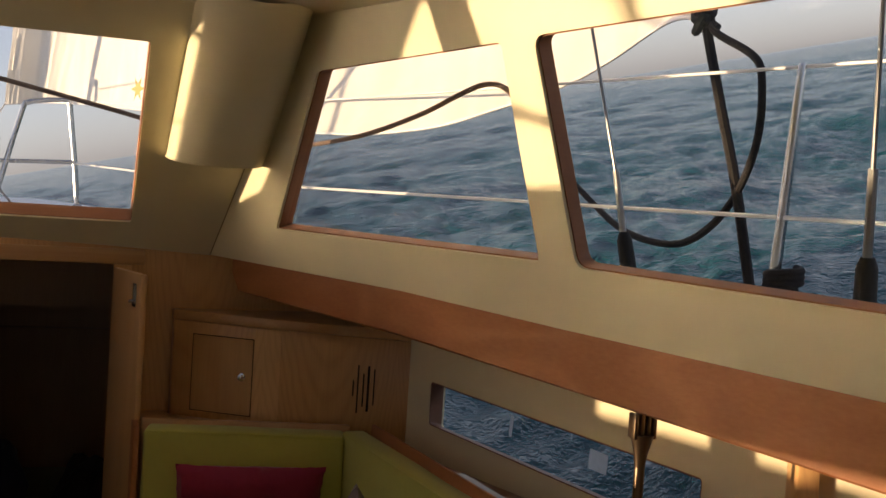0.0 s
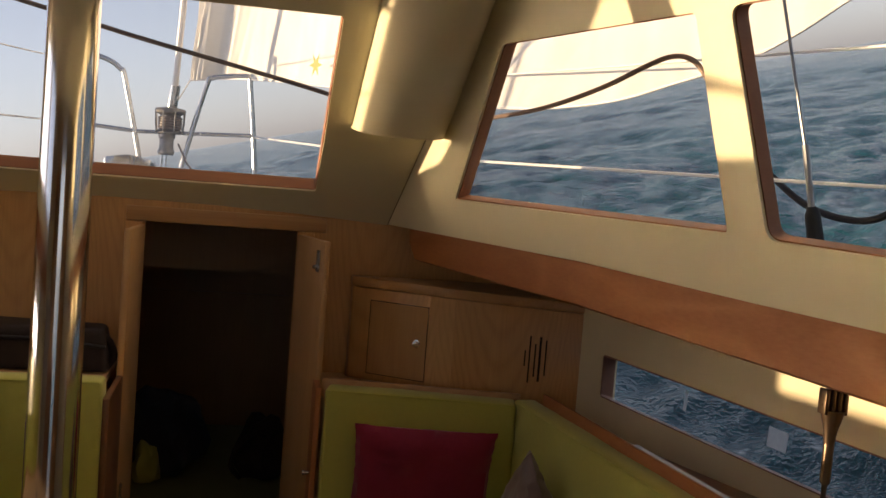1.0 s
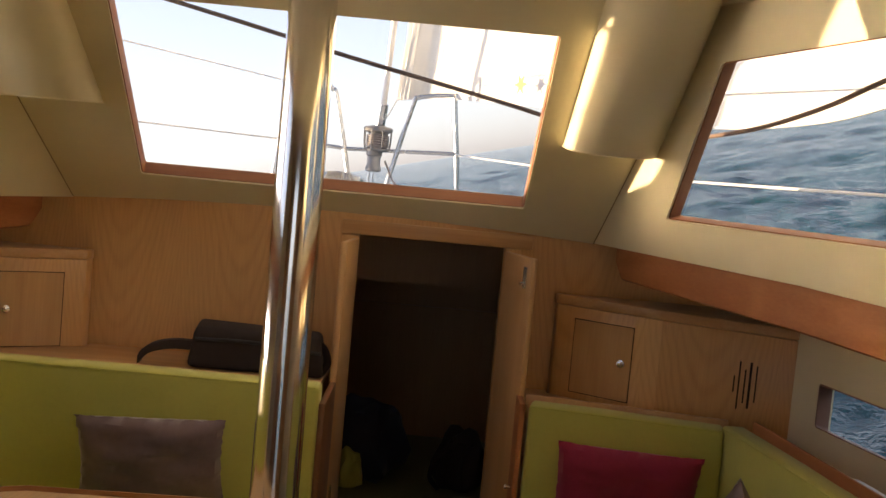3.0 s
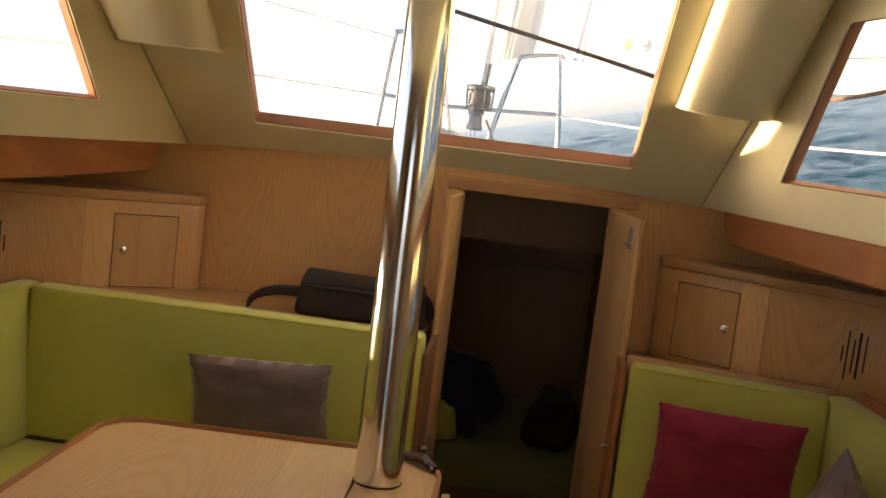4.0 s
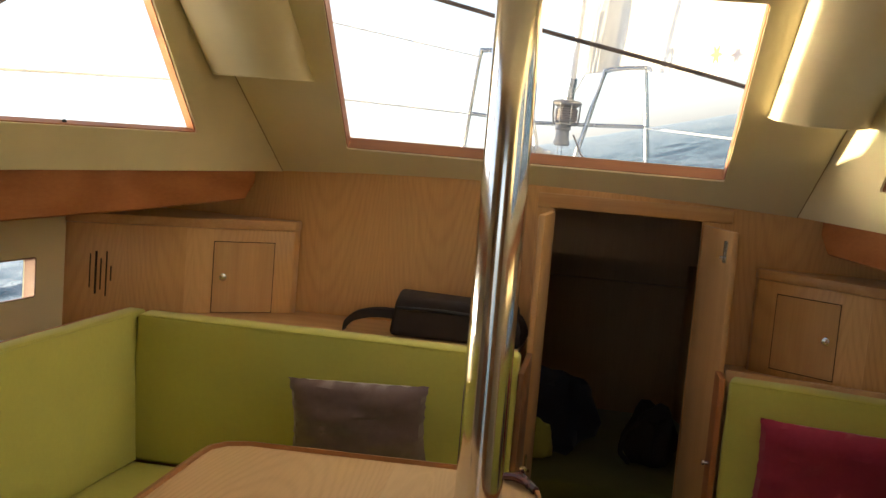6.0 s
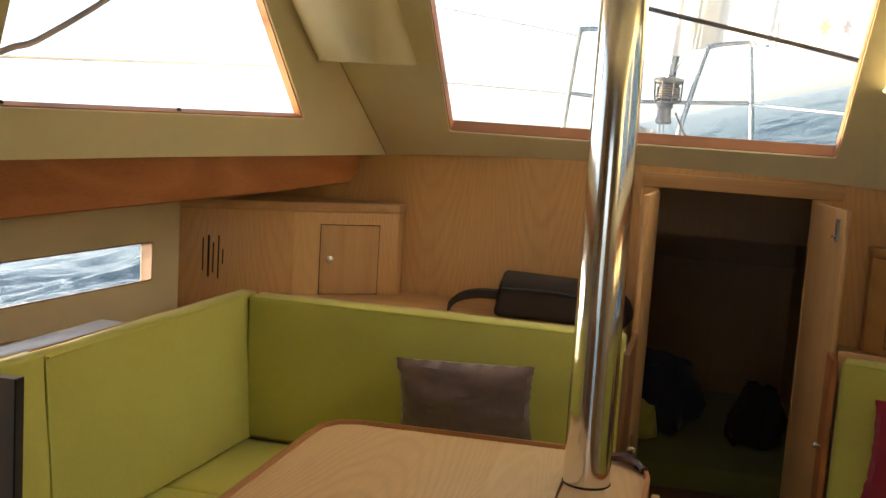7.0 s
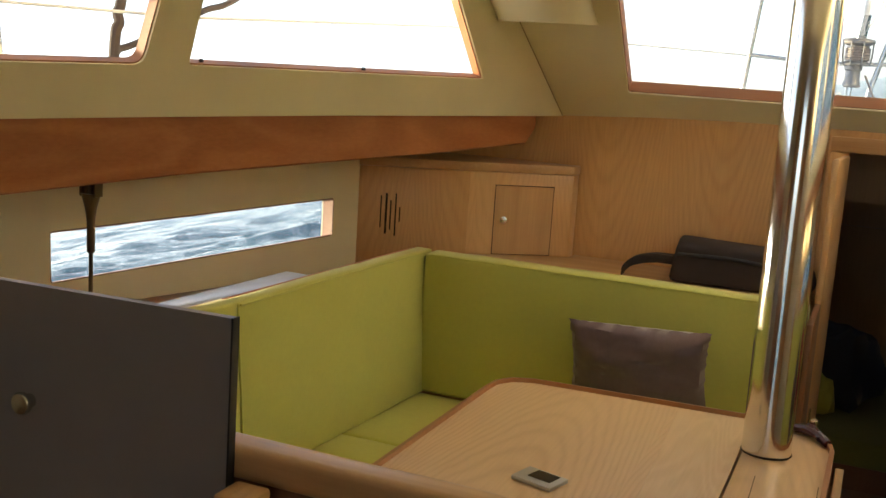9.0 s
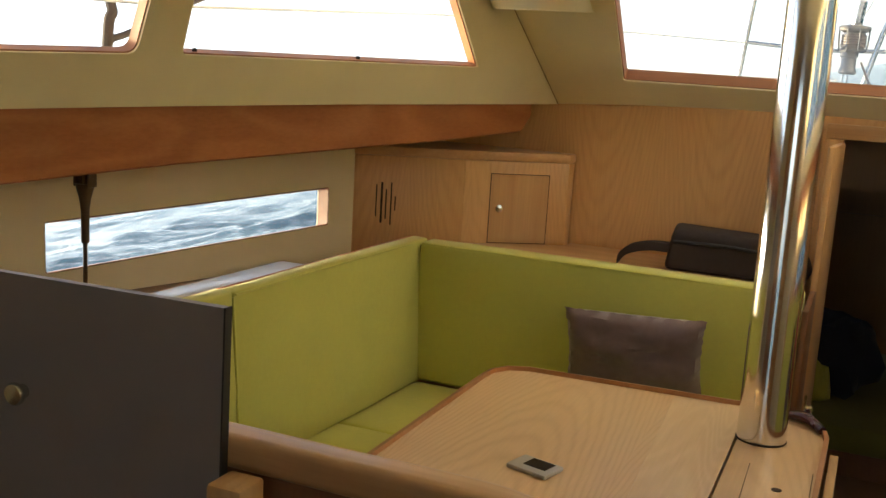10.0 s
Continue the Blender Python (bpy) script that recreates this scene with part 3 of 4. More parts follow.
for s in (STBD, PORT):
    pts = [front(s * (half(v) - 0.002), v, -0.001) for v in (-0.165, 0.1, 0.4, 0.7, 1.0)]
    solid("trim_corner_" + NAMES[s], tube(pts, 0.0018, 6), M_SEAMLINE, "thin brown seam where the liners meet", "trim", kind="structure")

# fore cabin shelf lines
solid("trim_fore_cabin", box(-0.78, 0.78, 5.87, 5.90, 0.865, 0.895), M_FORE, "wooden shelf edge across the fore cabin", "trim", kind="structure")
solid("beam_fore_cabin", prism([(-0.95, 5.1), (0.95, 5.1), (0.93, 5.18), (-0.93, 5.18)], 1.095, 1.37), M_FORE, "deck beam across the fore cabin", "beam", kind="structure", smooth=False)

# ---- large furniture ----
def leaf_door(hinge, tip, latch_side, bolt_z, label):
    h, t = Vector(hinge), Vector(tip)
    d = (t - h).normalized()
    n_ = Vector((-d.y, d.x))
    e = thing("cabin_door", (h.x, h.y, 0.02), label, "door", "double doors of the doorway")
    q = [h - n_ * 0.011, t - n_ * 0.011, t + n_ * 0.011, h + n_ * 0.011]
    part("panel", prism([tuple(p) for p in q], 0.03, 1.358, 0.006), M_ASH_DOOR, e)
    p = t - d * 0.045 + n_ * latch_side * 0.013
    c = Vector((p.x, p.y, bolt_z))
    up3, d3, n3 = Vector((0, 0, 1)), Vector((d.x, d.y, 0)), Vector((n_.x, n_.y, 0)) * latch_side
    plate = box(-0.014, 0.014, -0.0015, 0.0015, -0.036, 0.036, 0.001, 1)
    plate.transform(Matrix.Translation(c) @ Matrix((d3, n3, up3)).transposed().to_4x4())
    part("latch", merge(plate, tube([c - up3 * 0.020, c - up3 * 0.020 + n3 * 0.016], 0.006, 10), tube([c + Vector((0, 0, -0.035)), c + Vector((0, 0, 0.035))], 0.005, 8), tube([c + Vector((-0.02 * d.x, -0.02 * d.y, -0.022)), c + Vector((0.012 * d.x, 0.012 * d.y, -0.022))], 0.006, 8)), M_STEEL, e, "small steel slide bolt")
    return e


leaf_door((0.086, 4.0), (0.0655, 3.751), 1, 0.50, "light ash door leaf standing open beside the mast post")
leaf_door((0.612, 4.0), (0.689, 3.760), -1, 1.29, "light ash door leaf standing open, steel bolt at its top")

# corner lockers on both sides
def corner_locker(s):
    e = thing("corner_locker", (s * 1.2, 3.8, 0.852), "light ash corner locker with a small door and vent slots", "cabinet", "corner lockers")
    run = Vector((-0.325, 0.215))
    near = Vector((1.135, 3.755)) + run * (0.02 if s == STBD else -0.06)
    far, end = near + run, Vector((hull_x(3.56) + 0.003, 3.56))
    top = 1.228 if s == STBD else 1.233
    flat = lambda q: (s * q.x, q.y)
    part("body", prism([flat(far), flat(near), flat(end), (s * 1.362, 4.012), (s * (far.x - 0.004), 4.012)], 0.852 if s == STBD else 0.830, top - 0.034, 0.003), M_ASH, e)
    d, dv = run.normalized(), (end - near).normalized()
    out, outv = Vector((-d.y, d.x)), Vector((dv.y, -dv.x))
    out = out if out.y < 0 else -out
    outv = outv if outv.y < 0 else -outv
    brow = (out + outv).normalized() * 0.005
    part("top_board", prism([flat(far + out * 0.004), flat(near + brow), flat(end + outv * 0.004), (s * 1.362, 4.012), (s * (far.x - 0.008), 4.012)], top - 0.0335, top, 0.005), M_ASH_X, e)

    def face(u, z, w):
        q = near + d * u + out * w
        return Vector((s * q.x, q.y, z))

    u0, u1, z0, z1 = 0.101, 0.316, 0.902, 1.152
    part("edge_strip", sheet([(0.003, 0.858), (u0 - 0.006, 0.858), (u0 - 0.006, top - 0.036), (0.003, top - 0.036)], [], face, 0.0015), M_ASH_EDGE, e, "lighter solid edge strip", smooth=False)
    part("door_gap", sheet([(u0 - 0.0028, z0 - 0.0028), (u1 + 0.0028, z0 - 0.0028), (u1 + 0.0028, z1 + 0.0028), (u0 - 0.0028, z1 + 0.0028)], [], face, 0.0008), M_GROOVE, e, "dark gap round the door", smooth=False)
    dr = part("door", sheet(rounded([(u0, z0), (u1, z0), (u1, z1), (u0, z1)], 0.003, 2), [], face, 0.0020), M_ASH_DOOR, e, smooth=False)
    c, o3 = face(u0 + 0.034, 1.027, 0.0), Vector((s * out.x, out.y, 0))
    part("knob", tube([c + o3 * k for k in (0.002, 0.005, 0.006, 0.012, 0.018, 0.0195)], 0.01, 18, True, [0.0135, 0.0135, 0.009, 0.0105, 0.0095, 0.004]), M_CHROME, dr, "round steel push knob")
    for a, v0, v1, w in ((0.243, 1.003, 1.055, 0.0045), (0.258, 0.950, 1.104, 0.005), (0.276, 0.972, 1.079, 0.005), (0.292, 0.957, 1.104, 0.0075), (0.311, 0.979, 1.095, 0.0045)):
        q = near + dv * a
        part("vent_slot", prism(rounded([flat(q + dv * x + outv * y) for x, y in ((-w / 2, 0.0016), (w / 2, 0.0016), (w / 2, -0.02), (-w / 2, -0.02))], 0.001, 1), v0, v1), M_GROOVE, e, "dark vent slot", smooth=False)
    return e


for s in (STBD, PORT):
    corner_locker(s)

# shelves behind the settees
def shelf(name, plan, z, mat, label):
    return solid(name, prism(plan, z - 0.025, z, 0.004), mat, label, "shelf", kind="structure")


shelf("shelf_forward_port", [(-1.235, 3.543), (0.03, 3.543), (0.03, 4.018), (-0.82, 4.018), (-0.822, 3.953), (-1.151, 3.736), (-1.235, 3.692)], 0.90, M_ASH_X, "light wooden shelf behind the port settee")
shelf("shelf_forward_starboard", [(0.697, 3.768), (1.30, 3.643), (1.30, 3.662), (1.127, 3.752), (0.797, 3.969), (0.796, 4.018), (0.697, 4.018)], 0.88, M_ASH_X, "light wooden shelf behind the starboard settee")
for s in (STBD, PORT):
    x0 = (lambda y: 1.238 + 0.066 * (3.5 - y)) if s == PORT else (lambda y: 1.37 + 0.12 * (3.5 - y))
    ys = [4.0, 3.52, 3.0, 2.4, 1.8, 1.4]
    shelf("shelf_side_" + NAMES[s], [(s * (x0(y) - 0.005), y) for y in ys] + [(s * (hull_x(y) - 0.002), y) for y in ys[::-1]], 0.85 if s == STBD else 0.828, M_SHELF, "cherry wood shelf along the hull side")
    ys = [3.0, 2.4, 1.8, 1.45] if s == STBD else [3.05, 2.4, 1.8, 1.45]
    # a laminate board to starboard; to port it paints the varnished shelf's sky sheen
    wide = (lambda y: (x0(y) + 0.018, x0(y) + 0.068)) if s == STBD else (lambda y: (1.425 - 0.075 * (y - 2.48), 1.522 - 0.075 * (y - 2.48)))
    solid("white_board", prism([(s * wide(y)[0], y) for y in ys] + [(s * wide(y)[1], y) for y in ys[::-1]], 0.851 if s == STBD else 0.829, 0.925 if s == STBD else 0.900, 0.003), M_WHITEWOOD, "white board along the side shelf, to port painting the shelf's sheen", "board")
    solid("shelf_rail_" + NAMES[s], prism([(s * (x0(y) + 0.001), y) for y in [3.5, 3.0, 2.4, 1.8]] + [(s * (x0(y) + 0.012), y) for y in [1.8, 2.4, 3.0, 3.5]], 0.60, 0.945, 0.004), M_CHERRY, "cherry wood rail behind the backrest", "trim", kind="structure")

# port settee
ps = thing("settee", (-0.7, 3.0, 0.0), "lime green upholstered L-shaped settee with a plain base", "settee", "saloon settees")
part("backrest", pad((-1.171, 3.52, 0.464), (1.226, 0, 0), (0, -0.10, 0), (0, 0, 0.481)), M_GREEN, ps)
part("backrest", pad((-1.142, 3.50, 0.463), (-0.0694, -1.055, 0), (-0.055, 0.0036, 0), (-0.036, 0, 0.485), 0.007), M_GREEN, ps)
part("backrest", pad((-1.2118, 2.442, 0.463), (-0.053, -0.81, 0), (-0.055, 0.0036, 0), (-0.036, 0, 0.489), 0.007), M_GREEN, ps)
part("seat", pad((-1.235, 2.945, 0.32), (1.265, 0, 0), (0, 0.49, 0), (0, 0, 0.138)), M_GREEN, ps)
part("seat", pad((-1.33, 1.65, 0.32), (0.62, 0, 0), (0, 1.288, 0), (0, 0, 0.138)), M_GREEN, ps)
part("base", prism([(-1.30, 1.65), (-0.74, 1.65), (-0.74, 2.98), (0.0, 2.98), (0.0, 3.50), (-1.25, 3.50)], 0.0, 0.315), M_ASH_X, ps)
part("back_board", box(-1.25, 0.03, 3.522, 3.54, 0.0, 0.898), M_ASH_X, ps)
# dark strip that paints the shade in the joint between the cushions
bm = box(-1.179, -1.172, 3.44, 3.50, 0.463, 0.93)
for q in bm.verts:
    q.co.x += 0.036 * (0.948 - q.co.z) / 0.485
part("gap_shade_strip", bm, M_GAP_SHADE, ps, "dark strip painting the shade between the cushions")
part("end_panel", box(0.056, 0.076, 3.43, 3.995, 0.0, 0.895, 0.005), M_DARKWOOD, ps)

def piping(pts, parent):
    part("piping", tube(pts, 0.0035, 6), M_GREEN, parent)


piping([(-1.160, 3.425, 0.9405), (-0.56, 3.4175, 0.9425), (0.045, 3.425, 0.9405)], ps)
piping([(-1.184, 3.41, 0.9415), (-1.216, 2.9, 0.9435), (-1.243, 2.45, 0.9415)], ps)
piping([(-1.2110, 2.4435, 0.47), (-1.2460, 2.4435, 0.935)], ps)
# starboard settee
ss = thing("settee", (1.1, 3.2, 0.0), "lime green upholstered settee in the starboard corner", "settee", "saloon settees")
part("backrest", pad((0.722, 3.735, 0.42), (0.592, -0.125, 0), (-0.021, -0.098, 0), (0, 0, 0.482)), M_GREEN, ss)
part("backrest", pad((1.292, 3.56, 0.42), (0.20, -1.6, 0), (0.076, 0.0095, 0), (0, 0, 0.492)), M_GREEN, ss)
part("seat", pad((0.70, 3.05, 0.29), (0.60, 0, 0), (0, 0.55, 0), (0, 0, 0.138)), M_GREEN, ss)
part("seat", pad((0.80, 1.95, 0.29), (0.58, 0, 0), (0, 1.09, 0), (0, 0, 0.138)), M_GREEN, ss)
part("base", prism([(0.72, 3.05), (0.85, 3.0), (0.85, 1.95), (1.4, 1.95), (1.32, 3.58), (0.72, 3.58)], 0.0, 0.285), M_ASH_X, ss)
part("back_board", prism([(0.70, 3.742), (1.33, 3.609), (1.335, 3.629), (0.705, 3.762)], 0.0, 0.915, 0.004), M_ASH_X, ss)
part("end_panel", box(0.672, 0.692, 3.64, 3.99, 0.0, 0.905, 0.005), M_CHERRY, ss)

piping([(0.708, 3.640, 0.8975), (1.0, 3.572, 0.8995), (1.285, 3.517, 0.8975)], ss)
piping([(1.297, 3.50, 0.9075), (1.39, 2.75, 0.9095), (1.485, 2.0, 0.9075)], ss)
part("catch", lathe([(0.006, 0.0), (0.006, -0.012), (0.009, -0.014), (0.008, -0.02)], (0.671, 3.68, 0.62), "x", 14), M_STEEL, ss, "small steel door catch")

# pillows
solid("scatter_cushion", pillow(0.425, 0.285, 0.12, pose(-0.405, 3.345, 0.697, 10, -2.2, 3), 0.3), M_PILLOW, "taupe satin scatter cushion leaning on the port backrest", "cushion")
solid("scatter_cushion", pillow(0.445, 0.34, 0.12, pose(1.012, 3.535, 0.655, 10, 1.0, -6), 4.1), M_RED, "magenta scatter cushion leaning on the starboard backrest", "cushion")
solid("scatter_cushion", pillow(0.44, 0.36, 0.12, pose(1.245, 3.16, 0.575, 0, -51, -83), 7.7), M_PILLOW, "taupe scatter cushion tipped against the side backrest", "cushion")

# table round the mast post
tb = thing("saloon_table", (-0.2, 2.4, 0.0), "light ash saloon table with a darker raised rim", "table")
part("leaf_plank", prism([(-0.1435, 1.86), (-0.2045, 2.9435), (-0.600, 2.922), (-0.652, 2.898), (-0.680, 2.855), (-0.685, 2.795), (-0.695, 1.86)], 0.700, 0.729), M_ASH_Y, tb)
part("leaf_plank", prism([(-0.019, 1.86), (-0.019, 2.955), (-0.204, 2.9435), (-0.143, 1.86)], 0.700, 0.729), M_ASH_FINE, tb, "plank with fine straight grain")
part("spine", prism([(-0.013, 1.86), (0.172, 1.86), (0.176, 2.80), (0.165, 2.86), (0.13, 2.91), (0.08, 2.94), (-0.013, 2.955)], 0.700, 0.7285, 0.002), M_ASH_Y, tb)
rim = [(-0.705, 1.85), (-0.695, 2.80), (-0.69, 2.86), (-0.66, 2.908), (-0.602, 2.934), (-0.013, 2.968), (0.085, 2.952), (0.137, 2.92), (0.174, 2.868), (0.186, 2.80), (0.182, 1.85)]
rin = [(-0.694, 1.85), (-0.684, 2.80), (-0.679, 2.855), (-0.652, 2.899), (-0.60, 2.923), (-0.013, 2.957), (0.081, 2.941), (0.130, 2.911), (0.164, 2.862), (0.175, 2.80), (0.171, 1.85)]
bm = bmesh.new()
lv = [[bm.verts.new((x, y, z)) for (x, y) in lp] for lp, z in ((rim, 0.690), (rim, 0.739), (rin, 0.741), (rin, 0.690))]
for k in range(4):
    for i in range(len(rim) - 1):
        bm.faces.new((lv[k][i], lv[k][i + 1], lv[(k + 1) % 4][i + 1], lv[(k + 1) % 4][i]))
part("rim", bm, M_CHERRY_X, tb, "darker cherry fiddle rim")
part("drop_leaf", prism([(0.192, 1.9), (0.212, 1.9), (0.212, 2.80), (0.192, 2.80)], 0.30, 0.700, 0.003), M_ASH_Y, tb)
part("pedestal", box(-0.03, 0.15, 2.1, 2.85, 0.0, 0.698, 0.01), M_ASH, tb)
part("finger_hole", lathe([(0.011, 0.7275), (0.011, 0.7292)], (0.103, 2.437, 0), seg=20), M_GROOVE, tb, "dark finger hole")
part("lid_seam", prism([(0.0335, 2.56), (0.035, 2.56), (0.0415, 2.25), (0.040, 2.25)], 0.7275, 0.7291), M_GROOVE, tb, "thin dark seam of the spine's lid", smooth=False)
part("lid_seam", prism([(0.1655, 2.57), (0.167, 2.57), (0.1715, 2.25), (0.170, 2.25)], 0.7275, 0.7291), M_GROOVE, tb, "thin dark seam of the spine's lid", smooth=False)

post = thing("mast_post", (0.038, 2.735, 0.729), "polished stainless steel mast support post", "post")
P0, P1 = Vector((0.038, 2.735, 0.7300)), Vector((0.022, 2.835, 2.125))
part("tube", tube([P0, P0.lerp(P1, 0.3), P0.lerp(P1, 0.7), P1], 0.0565, 64), M_CHROME, post)
part("collar", lathe([(0.0585, 0.7290), (0.0585, 0.7306), (0.0570, 0.7308)], (0.038, 2.735, 0), seg=48), M_GROOVE, post, "thin dark sealing ring")

# galley partition beside the camera
gp = thing("galley_partition", (-0.27, 1.34, 0.0), "low reddish wooden partition with a rounded light rail", "partition")
part("panel", box(-0.56, -0.03, 1.338, 1.365, 0.0, 1.045), M_DARKWOOD, gp)
railp = smooth_line([(-0.60, 1.358, 1.066), (-0.485, 1.358, 1.066), (-0.36, 1.354, 1.067), (-0.22, 1.350, 1.069), (-0.13, 1.347, 1.067), (-0.075, 1.343, 1.056), (-0.042, 1.340, 1.02), (-0.035, 1.337, 0.95)], 6)
bm = bmesh.new()
loops = []
for i, p in enumerate(railp):
    d = (railp[min(i + 1, len(railp) - 1)] - railp[max(i - 1, 0)]).normalized()
    up = Vector((-d.z, 0, d.x))
    sec = rounded([(-0.025, -0.024), (0.025, -0.024), (0.025, 0.022), (-0.025, 0.022)], 0.012, 3)
    loops.append([bm.verts.new(p + Vector((0, 1, 0)) * a + up * b) for a, b in sec])
for a, b in zip(loops, loops[1:]):
    for k in range(len(a)):
        bm.faces.new((a[k], a[(k + 1) % len(a)], b[(k + 1) % len(a)], b[k]))
bm.faces.new(loops[0][::-1])
bm.faces.new(loops[-1])
part("rail", bm, M_ASH_X, gp, "light ash rounded rail")
part("corner_post", box(-0.483, -0.432, 1.262, 1.317, 0.0, 1.053, 0.006), M_ASH, gp)

gpan = thing("grey_panel", (-0.85, 1.33, 0.0), "upright dark grey laminate panel with a steel knob", "panel")
part("board", sheet([(-1.35, 0.0), (-0.510, 0.0), (-0.5005, 1.257), (-1.35, 1.246)], [], lambda u, v, w: Vector((u, 1.320 + w, v)), 0.012), M_GREY, gpan, smooth=False)
part("edge_band", sheet([(-0.5095, 0.0), (-0.507, 0.0), (-0.4975, 1.2575), (-0.500, 1.2575)], [], lambda u, v, w: Vector((u, 1.3188 + w, v)), 0.0145), M_EDGE, gpan, "black edge band", smooth=False)
part("knob", lathe([(0.010, 0.0), (0.010, -0.010), (0.0155, -0.013), (0.016, -0.017), (0.014, -0.021), (0.005, -0.023)], (-0.824, 1.319, 1.090), "y", 28), M_STEEL, gpan, "round satin steel knob")

# half-round padded covers in the corners of the windscreen
def corner_cover(s):
    xl, xr = (0.722, 1.012) if s == STBD else (0.694, 1.020)
    bm = bmesh.new()
    nseg, loops = 22, []
    for v in [0.35 + 0.75 * i / 13 for i in range(14)]:
        lp = []
        for k in range(nseg + 1):
            a = math.pi * k / nseg
            u = (xl + xr) / 2 - math.cos(a) * (xr - xl) / 2 + 0.03 * (v - 0.35)
            w = -0.115 * math.sin(a) ** 0.85
            lp.append(front(s * u, v - (0.95 if s == STBD else 1.20) * w * (1.10 - v) / 0.75, w))
        loops.append(lp)
    inner = [[p + Vector((0, 0.006, 0.008)) for p in lp] for lp in loops]
    A = [[bm.verts.new(p) for p in lp] for lp in loops]
    for a, b in zip(A, A[1:]):
        for k in range(nseg):
            bm.faces.new((a[k], a[k + 1], b[k + 1], b[k]))
    # closed underside, set a little way up inside
    bm.faces.new(A[0])
    e = thing("corner_cover", loops[0][nseg // 2], "cream half-round cover down the windscreen corner", "cover", "windscreen corner covers")
    part("shell", bm, M_LINER, e)
    part("hem", tube([p + Vector((0, 0, 0.002)) for p in loops[0]], 0.0035, 6), M_LINER, e)
    return e


for s in (STBD, PORT):
    corner_cover(s)

# ---- small things inside ----
bag = thing("camera_bag", (-0.2, 3.84, 0.90), "black nylon bag with a handle on the forward shelf", "bag")
bm = box(-0.412, 0.03, 3.74, 3.93, 0.902, 1.036, 0.020, 3)
for q in bm.verts:
    f = (q.co.z - 0.90) / 0.15
    q.co.x += 0.018 * noise.noise(q.co * 7) + (0.004 * f if q.co.x < -0.2 else -0.02 * f)
    q.co.z += 0.012 * noise.noise(q.co * 9 + Vector((3, 0, 0))) * f
part("body", bm, M_BLACK, bag)
part("lid_seam", tube(smooth_line([(-0.39, 3.737, 1.0), (-0.2, 3.735, 1.004), (0.02, 3.737, 0.985)], 6), 0.006, 8), M_EDGE, bag)
hp = smooth_line([(-0.40, 3.78, 0.972), (-0.47, 3.77, 0.972), (-0.535, 3.77, 0.955), (-0.568, 3.77, 0.928), (-0.577, 3.77, 0.910)], 6)
bm = bmesh.new()
lp = [[bm.verts.new(p + Vector((0, a, b))) for a, b in ((-0.02, -0.015), (0.02, -0.015), (0.024, 0.0), (0.02, 0.015), (-0.02, 0.015), (-0.024, 0.0))] for p in hp]
for a, b in zip(lp, lp[1:]):
    for k in range(6):
        bm.faces.new((a[k], a[(k + 1) % 6], b[(k + 1) % 6], b[k]))
bm.faces.new(lp[0])
bm.faces.new(lp[-1])
part("handle", bm, M_BLACK, bag)
part("strap", tube(smooth_line([(-0.03, 3.80, 1.02), (0.02, 3.79, 1.0), (0.04, 3.79, 0.95), (0.02, 3.79, 0.91)], 6), 0.012, 8), M_BLACK, bag)

ph = thing("phone", (-0.365, 2.27, 0.729), "small silver gadget with a dark screen on the table", "phone")
pm = pose(-0.368, 2.272, 0.7355, 0, 0, -16)
bm = box(-0.052, 0.046, -0.036, 0.036, -0.006, 0.004, 0.003)
bm.transform(pm)
part("case", bm, M_CASE, ph)
bm = box(-0.024, 0.031, -0.014, 0.028, 0.0042, 0.0052)
bm.transform(pm)
part("screen", bm, M_SCREEN, ph, "dark glossy screen")

gl = thing("leather_strap", (0.13, 2.90, 0.729), "dark red leather strap with a metal clasp on the table", "strap")
part("loop", merge(tube(smooth_line([(0.085, 2.92, 0.740), (0.115, 2.90, 0.748), (0.145, 2.875, 0.745), (0.168, 2.845, 0.738)], 5), 0.011, 8), tube(smooth_line([(0.10, 2.935, 0.742), (0.13, 2.90, 0.752), (0.15, 2.86, 0.742)], 5), 0.009, 8)), M_LEATHER, gl)
part("clasp", lathe([(0.006, 0.0), (0.010, 0.006), (0.010, 0.014), (0.005, 0.018)], (0.128, 2.915, 0.756), seg=14), M_CHROME, gl, "small chrome clasp")

# tie rods from the beams, with a forked end
def tie_rod(s):
    x, y = s * 1.594, (2.262 if s == STBD else 2.302)
    e = thing("tie_rod", (x, y, 0.85), "dark metal tie rod with a forked end under the beam", "tie rod", "tie rods")
    part("rod", tube([(x, y, 0.851 if s == STBD else 0.829), (x, y, 1.06)], 0.0055, 10), M_BRONZE, e)
    part("screw_body", tube([(x, y, 1.05), (x, y, 1.055), (x, y, 1.15), (x, y, 1.17)], 0.009, 12, True, [0.006, 0.0105, 0.0105, 0.009]), M_BRONZE, e)
    prongs = [box(x + a - 0.0045, x + a + 0.0045, y - 0.014, y + 0.014, 1.195, 1.246, 0.002) for a in (-0.021, -0.007, 0.007, 0.021)]
    part("fork", merge(tube([(x, y, 1.135), (x, y, 1.165), (x, y, 1.185), (x, y, 1.203)], 0.014, 14, True, [0.0105, 0.0145, 0.020, 0.0245]), *prongs, tube([(x - 0.027, y, 1.214), (x + 0.027, y, 1.214)], 0.005, 8)), M_BRONZE, e)
    return e


for s in (STBD, PORT):
    tie_rod(s)

# upright post and locker front aft of the starboard hull window
solid("locker_post", prism([(1.93, 2.235), (1.965, 2.21), (1.94, 2.14), (1.905, 2.165)], 0.851, 1.225, 0.004), M_ASH, "light wooden upright beside the hull window", "post")

